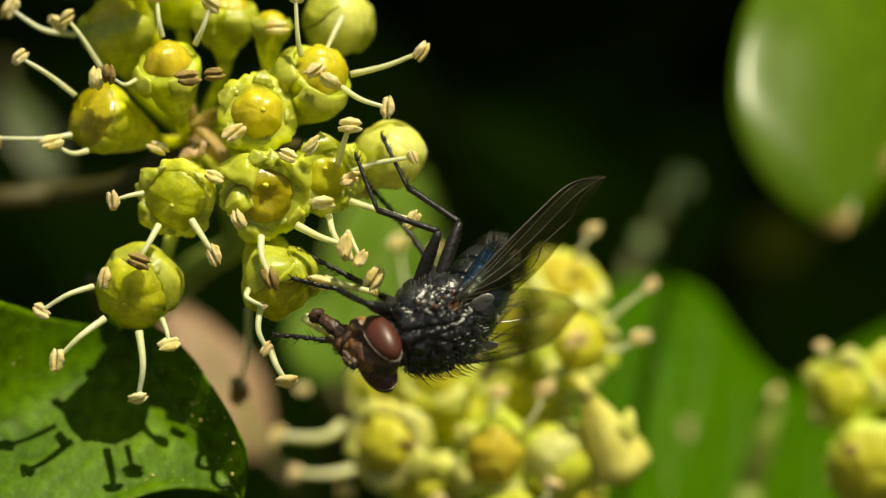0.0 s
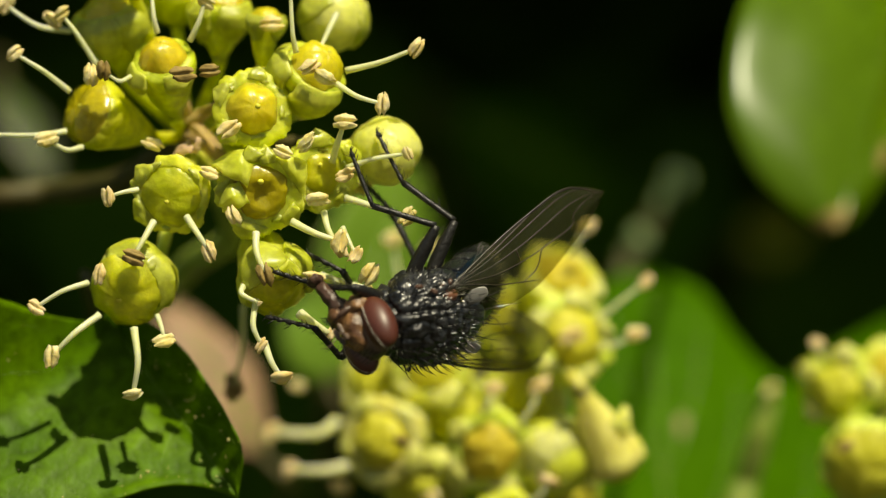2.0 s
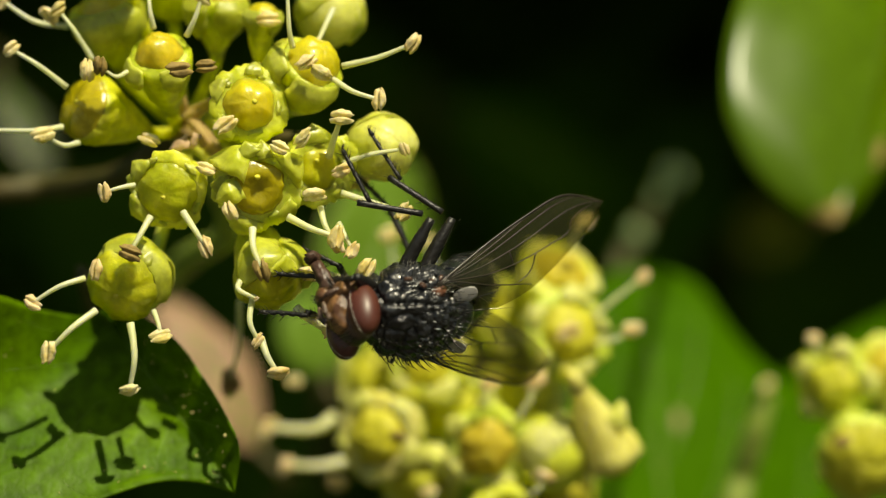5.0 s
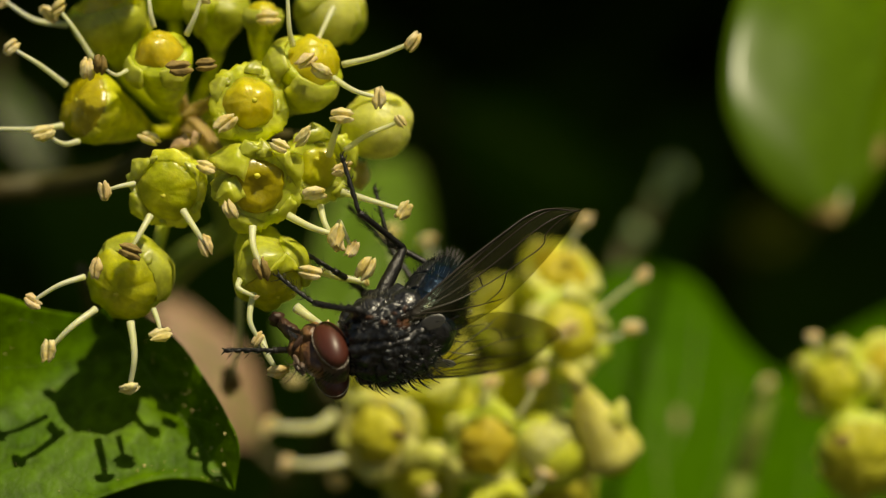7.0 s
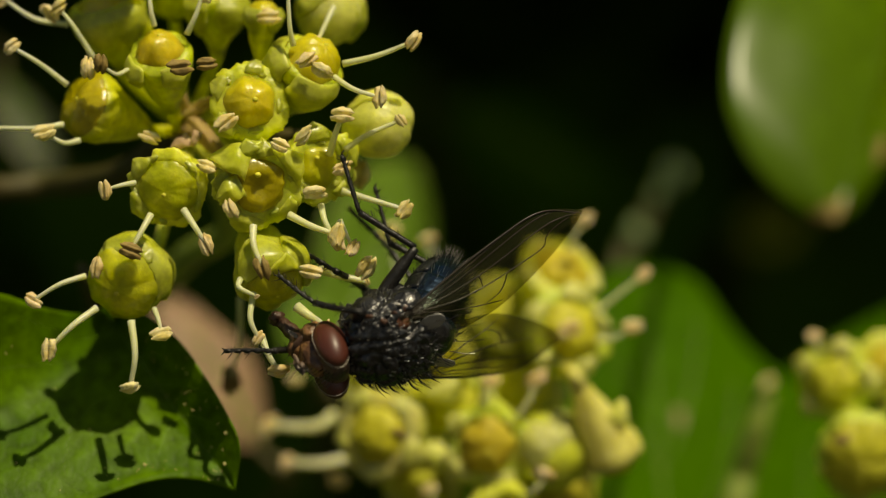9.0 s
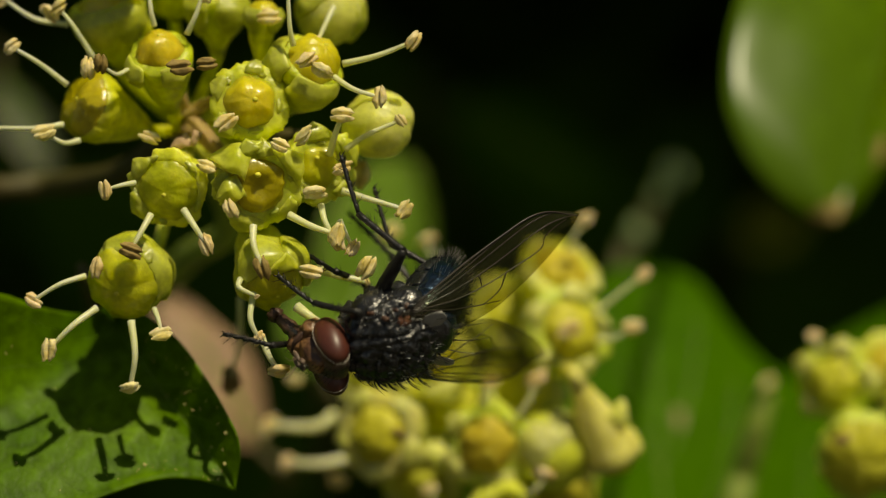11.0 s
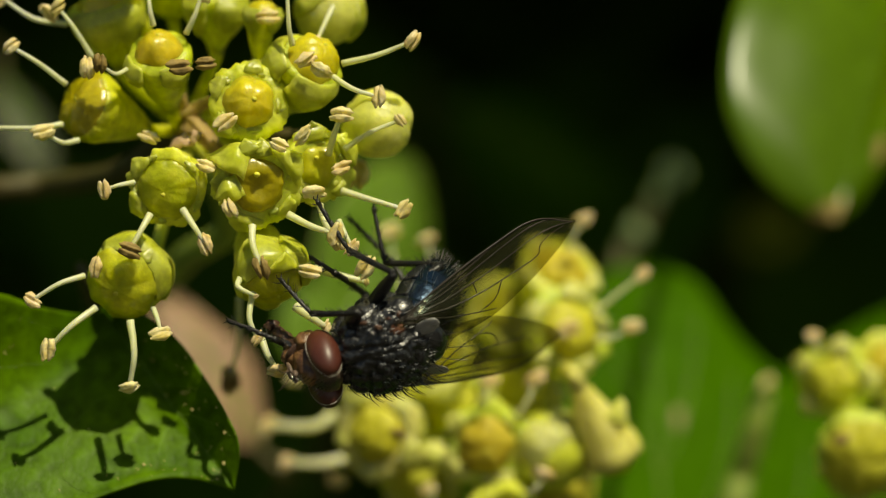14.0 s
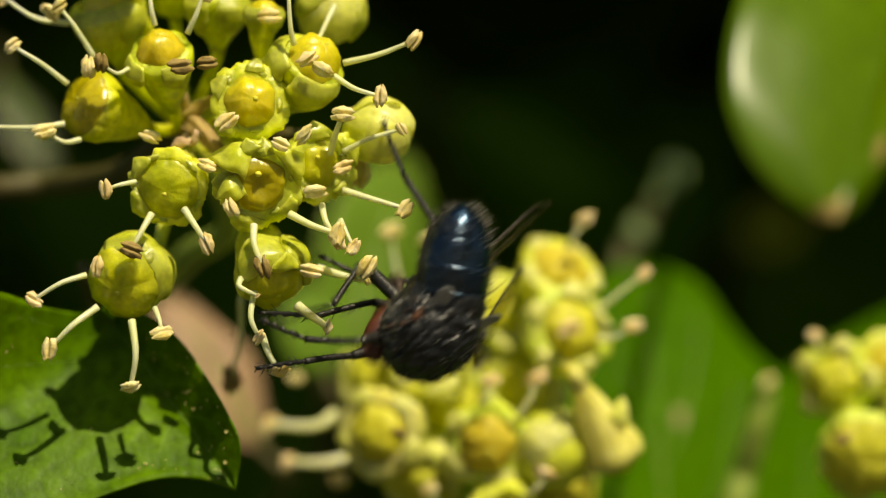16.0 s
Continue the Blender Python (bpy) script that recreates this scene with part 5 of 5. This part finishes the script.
near_leaf = leaf("ivy_leaf", (-17.44, 5.50, -3.49), (-10.55, 0.20, -12.27), (0.10, -1, 0.62), 6.0, "glossy green ivy leaf, folded, crossed by flower shadows", LEAF_NEAR, cup=0, arch=0.0, wave=0.05, n=48, m=24, seed=3.0, ribs=0.13, specks=70, edge=False,
                 margins=([(0, 0), (0.04, 0.03), (0.12, 0.065), (0.25, 0.10), (0.41, 0.12), (0.58, 0.118), (0.74, 0.108), (0.9, 0.085), (1, 0)], [(0, 0), (0.016, 0.077), (-0.03, 0.20), (-0.077, 0.306), (-0.137, 0.43), (-0.21, 0.668), (-0.18, 1.26), (0.52, 1.22), (0.705, 0.776), (0.74, 0.48), (0.787, 0.25), (0.87, 0.11), (0.955, 0.03), (1, 0)]), fold=(1.8, 0.0), curl=3.0)
top_leaf = leaf("ivy_leaf", (21.05, -14.00, 17.13), (16.95, -28.00, 1.15), (0.70, -0.52, 0.70), 6.55, "sunlit oval ivy leaf with a shiny rim and brown tip", LEAF_SHINY, cup=-0.2, arch=0.055, wave=0.1, seed=5.0, ribs=0.05, n=40, m=28, roll=0.3, dry_tip=0.06, edge=False, spots=((0.70, -0.62, 0.05),),
                margins=([(0, 0), (0.1, 0.13), (0.3, 0.22), (0.5, 0.22), (0.69, 0.16), (0.77, 0.12), (0.86, 0.085), (0.94, 0.05), (1, 0)], [(0, 0), (0.12, 0.11), (0.37, 0.24), (0.58, 0.312), (0.8, 0.288), (0.92, 0.205), (0.98, 0.10), (1, 0)]))
low_leaf = leaf("ivy_leaf", (13.20, 27.00, -31.00), (12.05, 38.00, -0.80), (0.22, -0.68, 0.68), 8.8, "broad green ivy leaf behind the flowers", edge=False, ribs=0.3, cup=-0.02, arch=0.03, wave=0.12, seed=8.0, n=40, spots=((0.65, 0.2, 0.02),),
                margins=([(0, 0), (0.1, 0.3), (0.35, 0.4), (0.65, 0.3), (0.85, 0.17), (0.96, 0.09), (1, 0)], [(0, 0), (0.08, 0.4), (0.32, 0.62), (0.58, 0.52), (0.73, 0.35), (0.81, 0.22), (0.88, 0.155), (0.96, 0.1), (1, 0)]))
side_leaf = leaf("ivy_leaf", (35.50, 36.00, -25.40), (36.00, 48.00, -1.90), (-0.05, -0.66, 0.75), 11.5, "broad green ivy leaf beside an umbel", edge=False, ribs=0.3, cup=-0.03, arch=0.04, wave=0.12, seed=11.0, n=40,
                 margins=([(0, 0), (0.1, 0.4), (0.35, 0.68), (0.58, 0.66), (0.75, 0.55), (0.83, 0.45), (0.92, 0.3), (0.98, 0.12), (1, 0)], [(0, 0), (0.1, 0.4), (0.35, 0.55), (0.6, 0.5), (0.8, 0.3), (0.93, 0.12), (1, 0)]))
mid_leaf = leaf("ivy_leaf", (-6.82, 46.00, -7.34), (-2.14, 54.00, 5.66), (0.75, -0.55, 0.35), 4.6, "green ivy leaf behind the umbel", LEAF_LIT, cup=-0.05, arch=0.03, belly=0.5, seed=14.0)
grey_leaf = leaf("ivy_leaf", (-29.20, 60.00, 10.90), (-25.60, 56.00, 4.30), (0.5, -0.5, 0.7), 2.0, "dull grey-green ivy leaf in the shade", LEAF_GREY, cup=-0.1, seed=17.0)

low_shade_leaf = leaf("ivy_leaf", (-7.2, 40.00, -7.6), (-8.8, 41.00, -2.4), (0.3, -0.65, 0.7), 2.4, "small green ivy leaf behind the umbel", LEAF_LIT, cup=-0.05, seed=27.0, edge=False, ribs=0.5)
shade_leaf = leaf("ivy_leaf", (23.6, 110.00, 0.6), (28.4, 112.00, 3.2), (0.1, -0.9, 0.5), 2.0, "ivy leaf deep in the shade, coloured brighter to stand out", LEAF_LIFTED, cup=-0.1, seed=19.0, edge=False)
dim_leaf = leaf("ivy_leaf", (0.6, 95.00, 10.5), (13.5, 97.00, 3.2), (-0.2, -0.8, 0.4), 3.4, "dim green ivy leaf deep in the shade", LEAF, cup=-0.1, seed=29.0, edge=False)
dry_leaf = leaf("ivy_leaf", (-10.95, 33.00, -11.70), (-16.80, 34.00, -2.70), (0.3, -0.75, 0.6), 2.5, "dry pinkish brown ivy leaf", LEAF_DRY, cup=-0.15, wave=0.2, seed=24.0)
far_shoot = thing("ivy_shoot", (9.78, 48.00, -3.68), "pale grey-green budding ivy shoot in the shade", "stem")
bm = bmesh.new()
tube(bm, bent([(8.93, 155.00, -28.35), (9.10, 70.00, -7.68), (9.78, 48.00, -3.68), (11.73, 48.00, 0.04), (13.32, 48.00, 2.69), (14.45, 48.00, 4.57)], 8), [0.6, 0.6, 0.5, 0.5, 0.4], 12, 0.3)
part("stalk", bm, STALK, far_shoot, origin=ORIGIN["ivy_shoot"])
for c, r in (((14.45, 48.00, 4.64), 0.85), ((13.53, 48.00, 3.22), 0.6), ((12.19, 48.00, 1.03), 0.75), ((11.41, 48.00, -0.39), 0.6)):
    bm = bmesh.new()
    blob(bm, Vector(c), (r, r, r * 1.15), None, 18, 12, 0.2, r)
    part("leaf_bud", bm, PALE_BUD, far_shoot, origin=ORIGIN["ivy_shoot"])

# umbel behind the fly
CORE2 = Vector((2.10, 23.20, -7.94))
umbel2 = thing("ivy_umbel", CORE2, "yellow-green ivy umbel just behind the fly", "flower head", "ivy umbels")
bm = bmesh.new()
tube(bm, bent([CORE2, (1.61, 45.00, -16.07), (0.59, 60.00, -28.19), (-1.22, 155.00, -63.85)], 8), [0.8, 0.8, 0.9], 12, 0.2)
blob(bm, CORE2, (1.6, 1.5, 1.6), None, 14, 10, 0.4, 4)
part("stalk", bm, STALK, umbel2, origin=CORE2)
b1 = flower(umbel2, (6.57, 13.00, -4.54), (0.35, -0.9, 0.1), 2.4, CORE2, petals=5, skin=CALYX_FULL, hoods=((0.7, -0.5, 0.5), (-0.7, -0.5, 0.4)))
b2 = flower(umbel2, (6.19, 15.40, -1.51), (0.3, -0.65, 0.65), 2.3, CORE2, petals=5, skin=CALYX_FULL, old=True)
b3 = flower(umbel2, (2.36, 11.80, -10.41), (0, -0.95, -0.2), 2.3, CORE2, old=True, petals=4, skin=CALYX_FULL)
b4 = flower(umbel2, (-3.32, 13.00, -10.01), (-0.35, -0.9, 0), 2.35, CORE2, petals=5, skin=CALYX_CREAM, hoods=((0.7, -0.5, 0.5), (-0.7, -0.5, 0.4)))
b5 = flower(umbel2, (5.79, 12.40, -10.90), (0.55, -0.7, -0.35), 2.1, CORE2, disc=False, bud=True, petals=2, skin=CALYX_FULL, hoods=((0.7, -0.5, 0.5), (-0.7, -0.5, 0.4)))
b6 = flower(umbel2, (9.0, 12.00, -10.9), (0.42, 0.38, -0.84), 1.85, (6.4, 14.00, -6.6), rim=False, dr=0.7, long=1.6, skin=CALYX_CREAM, ped=0.5)
petal(b6, (9.20, 10.60, -9.40), (0.25, -0.1, 1), (0, -1, 0), 1.4, width=0.4, mat=PETAL_FULL)
b7 = flower(umbel2, (-0.74, 15.40, -6.12), (-0.2, -0.9, 0.35), 2.3, CORE2, petals=5, skin=CALYX_FULL, hoods=((0.7, -0.5, 0.5), (-0.7, -0.5, 0.4)))
b8 = flower(umbel2, (3.60, 17.20, -3.70), (0.05, -0.85, 0.5), 2.3, CORE2, petals=5, skin=CALYX_FULL, hoods=((0.7, -0.5, 0.5), (-0.7, -0.5, 0.4)))
b9 = flower(umbel2, (-1.19, 14.80, -12.55), (-0.2, -0.8, -0.5), 2.2, CORE2, petals=5, skin=CALYX_FULL, hoods=((0.7, -0.5, 0.5), (-0.7, -0.5, 0.4)))
b10 = flower(umbel2, (3.22, 12.40, -14.08), (0.05, -0.7, -0.7), 2.0, CORE2, old=True, petals=4, skin=CALYX_FULL)
b11 = flower(umbel2, (4.36, 16.60, -7.70), (0.1, -0.95, 0.1), 2.3, CORE2, petals=5, skin=CALYX_FULL)
b12 = flower(umbel2, (0.50, 17.20, -8.66), (-0.1, -0.95, 0.1), 2.3, CORE2, petals=5, skin=CALYX_FULL)
b14 = flower(umbel2, (-3.86, 17.80, -6.97), (-0.4, -0.85, 0.2), 2.0, CORE2, petals=4, skin=CALYX_FULL)
b15 = flower(umbel2, (6.36, 16.00, -13.23), (0.2, -0.8, -0.5), 2.1, CORE2, petals=4, skin=CALYX_FULL)
petal(b11, (5.09, 14.80, -6.10), (0.6, -0.2, 0.7), (0, -1, 0), 2.4, width=0.4, mat=PETAL_FULL)
petal(b12, (-0.43, 14.80, -7.64), (-0.7, -0.2, 0.5), (0, -1, 0), 2.2, width=0.4, mat=PETAL_FULL)
petal(b15, (4.45, 13.60, -12.48), (-0.6, -0.3, 0.5), (0, -1, 0), 2.2, width=0.45, mat=PETAL_FULL)
stamen(b2, [(6.59, 13.60, -0.12), (7.03, 13.00, 0.64), (7.48, 13.00, 1.40)], size=1.11, lie=(1, 0, 0.3))
stamen(b1, [(8.07, 12.40, -3.61), (9.28, 12.10, -2.55), (10.64, 12.10, -1.49)], size=1.02, lie=(0.7, 0, 0.7))
stamen(b1, [(8.22, 12.40, -4.97), (9.11, 11.80, -4.81), (10.02, 11.80, -4.26)], size=1.02, lie=(1, 0, 0.1))
stamen(b3, [(3.95, 10.90, -9.01), (4.55, 10.60, -8.09), (4.93, 10.60, -7.04)], size=1.07, lie=(1, 0, 0.3))
stamen(b3, [(1.99, 10.90, -8.41), (2.29, 10.60, -7.79), (2.47, 10.60, -7.19)], size=0.98, lie=(1, 0, 0.5))
stamen(b4, [(-5.96, 17.30, -9.12), (-7.09, 16.70, -9.79), (-9.47, 16.70, -9.72)], size=1.02, thick=0.26, lie=(0.3, 0, 1))
stamen(b4, [(-5.15, 17.30, -11.52), (-6.63, 16.70, -11.80), (-8.49, 16.70, -11.80)], size=1.07, thick=0.24, lie=(0.2, 0, 1))
anther(b4, (-5.76, 16.70, -12.72), (1, 0, -0.2), size=1.07)
anther(b4, (-8.22, 17.90, -7.19), (1, 0, -0.2), size=0.98)
anther(b4, (-2.38, 10.30, -9.89), (1, 0, -0.2), old=True, size=0.8)
stamen(b8, [(0.49, 16.00, -2.74), (-0.43, 15.40, -0.89), (-0.89, 15.40, 0.34)], size=1.07)
stamen(b7, [(-1.97, 14.80, -3.65), (-2.57, 14.80, -1.19), (-2.89, 14.80, 0.79)], size=1.07)
stamen(b9, [(1.40, 12.40, -12.41), (1.15, 11.80, -11.77), (1.34, 11.80, -11.32)], size=0.9)
stamen(b10, [(4.41, 11.20, -13.25), (5.00, 10.60, -12.76), (5.35, 10.60, -12.16)], size=1.15)
anther(b1, (6.66, 10.90, -4.34), (1, 0, 0.2), size=1.15)
stamen(b10, [(-0.43, 12.40, -13.93), (-0.57, 11.80, -13.28), (-0.73, 11.80, -13.04)], size=0.98)

# umbel at the edge of the shade
CORE3 = Vector((25.73, 23.47, -8.91))
umbel3 = thing("ivy_umbel", CORE3, "yellow-green ivy umbel beside a broad leaf", "flower head", "ivy umbels")
bm = bmesh.new()
blob(bm, CORE3, (1.5, 1.5, 1.5), None, 14, 10, 0.4, 5)
tube(bm, bent([CORE3, (31.93, 44.00, -16.00), (34.77, 60.00, -28.19), (46.45, 155.00, -63.85)], 8), 0.8, 12, 0.2)
part("stalk", bm, STALK, umbel3, origin=CORE3)
c1 = flower(umbel3, (22.76, 14.79, -11.20), (-0.15, -0.92, -0.25), 2.5, CORE3, skin=CALYX_FULL, dr=0.8)
c2 = flower(umbel3, (21.54, 16.65, -7.33), (-0.3, -0.92, -0.1), 2.15, CORE3, skin=CALYX_FULL, petals=4)
c3 = flower(umbel3, (24.54, 18.51, -6.53), (0.1, -0.95, 0.1), 1.9, CORE3, old=True, skin=CALYX_FULL)
stamen(c2, [(20.50, 15.41, -5.67), (20.22, 14.79, -5.25), (20.13, 14.79, -4.88)], size=0.9)
side_shoot = thing("flower_shoot", (16.46, 30.00, -17.05), "pale green flower stalk ending in a tan anther", "stem")
bm = bmesh.new()
tube(bm, bent([(23.30, 150.00, -52.95), (17.01, 45.00, -23.07), (16.46, 30.00, -17.05), (17.37, 29.00, -13.05), (18.04, 28.00, -10.39), (18.60, 28.00, -8.27)], 8), [1.1, 0.85, 0.6], 10, 0.2)
part("stalk", bm, STEM_PALE, side_shoot, origin=ORIGIN[side_shoot.name])
anther(side_shoot, (18.55, 27.00, -7.82), (0.3, 0, 1), size=0.9)
anther(c1, (21.44, 12.62, -10.30), (1, 0, 0.2), old=True, size=0.8)

# ---------------------------------------------------------------- the shaded inside of the hedge, the ground
def leafage(name, count, low, high, size, label, mat, seed, facing):
    """Many small pointed leaves in a box of space, joined into one mesh."""
    r = random.Random(seed)
    bm = bmesh.new()
    for _ in range(count):
        c = Vector([r.uniform(a, b) for a, b in zip(low, high)])
        nn = (Vector(facing) + Vector((r.uniform(-.6, .6), r.uniform(-.6, .6), r.uniform(-.6, .6)))).normalized()
        R = frame_of(nn) @ Euler((0, 0, r.uniform(0, 6.28))).to_matrix()
        s = size * r.uniform(0.7, 1.2)
        ring = [(0, -1, 0), (0.45, -0.75, 0.06), (0.62, -0.2, 0.1), (0.4, 0.45, 0.05), (0, 1.1, -0.15), (-0.4, 0.45, 0.05), (-0.62, -0.2, 0.1), (-0.45, -0.75, 0.06)]
        mid = [bm.verts.new(c + R @ Vector((0, y, -0.04)) * s) for y in (-0.6, 0.0, 0.6)]
        v = [bm.verts.new(c + R @ Vector(p) * s) for p in ring]
        for tri in ((0, 1, 8), (1, 2, 9, 8), (2, 3, 10, 9), (3, 4, 10), (4, 5, 10), (5, 6, 9, 10), (6, 7, 8, 9), (7, 0, 8)):
            bm.faces.new([(v + mid)[i] for i in tri])
    ob = part(name, bm, mat)
    tagged(ob, label, "foliage", kind="stuff")
    return ob


leafage("ivy_foliage", 170, (-75, 100, -45), (75, 145, 30), 14, "dark ivy leaves deep in the shade", LEAF_DARK, 3, (0, -1, 0.3))
# canopy out of view, added to block the sun from the background
leafage("shade_canopy", 900, (-130, 62, 27), (130, 215, 50), 17, "unseen leaves added overhead to keep the hedge dark", LEAF_DARK, 5, (0, -0.3, 1))
bm = bmesh.new()
bmesh.ops.create_grid(bm, x_segments=90, y_segments=84, size=0.5)
for v in bm.verts:
    x, z = v.co.x * 1400, v.co.y * 1300 - 252
    v.co = Vector((x, 165 + 18 * noise.noise(Vector((x * 0.02, z * 0.02, 1))), z))
g = bmesh.ops.extrude_face_region(bm, geom=bm.faces[:])
bmesh.ops.translate(bm, vec=(0, 40, 0), verts=[v for v in g["geom"] if isinstance(v, bmesh.types.BMVert)])
tagged(part("backdrop_hedge", bm, LEAF_DARK), "dark inside of an ivy hedge", "hedge", kind="structure")
bm = bmesh.new()
bmesh.ops.create_grid(bm, x_segments=40, y_segments=40, size=400000)
for v in bm.verts:
    v.co.z = -900
tagged(part("ground", bm, SOIL), "bare brown soil under the ivy", "ground", kind="structure")

motions()
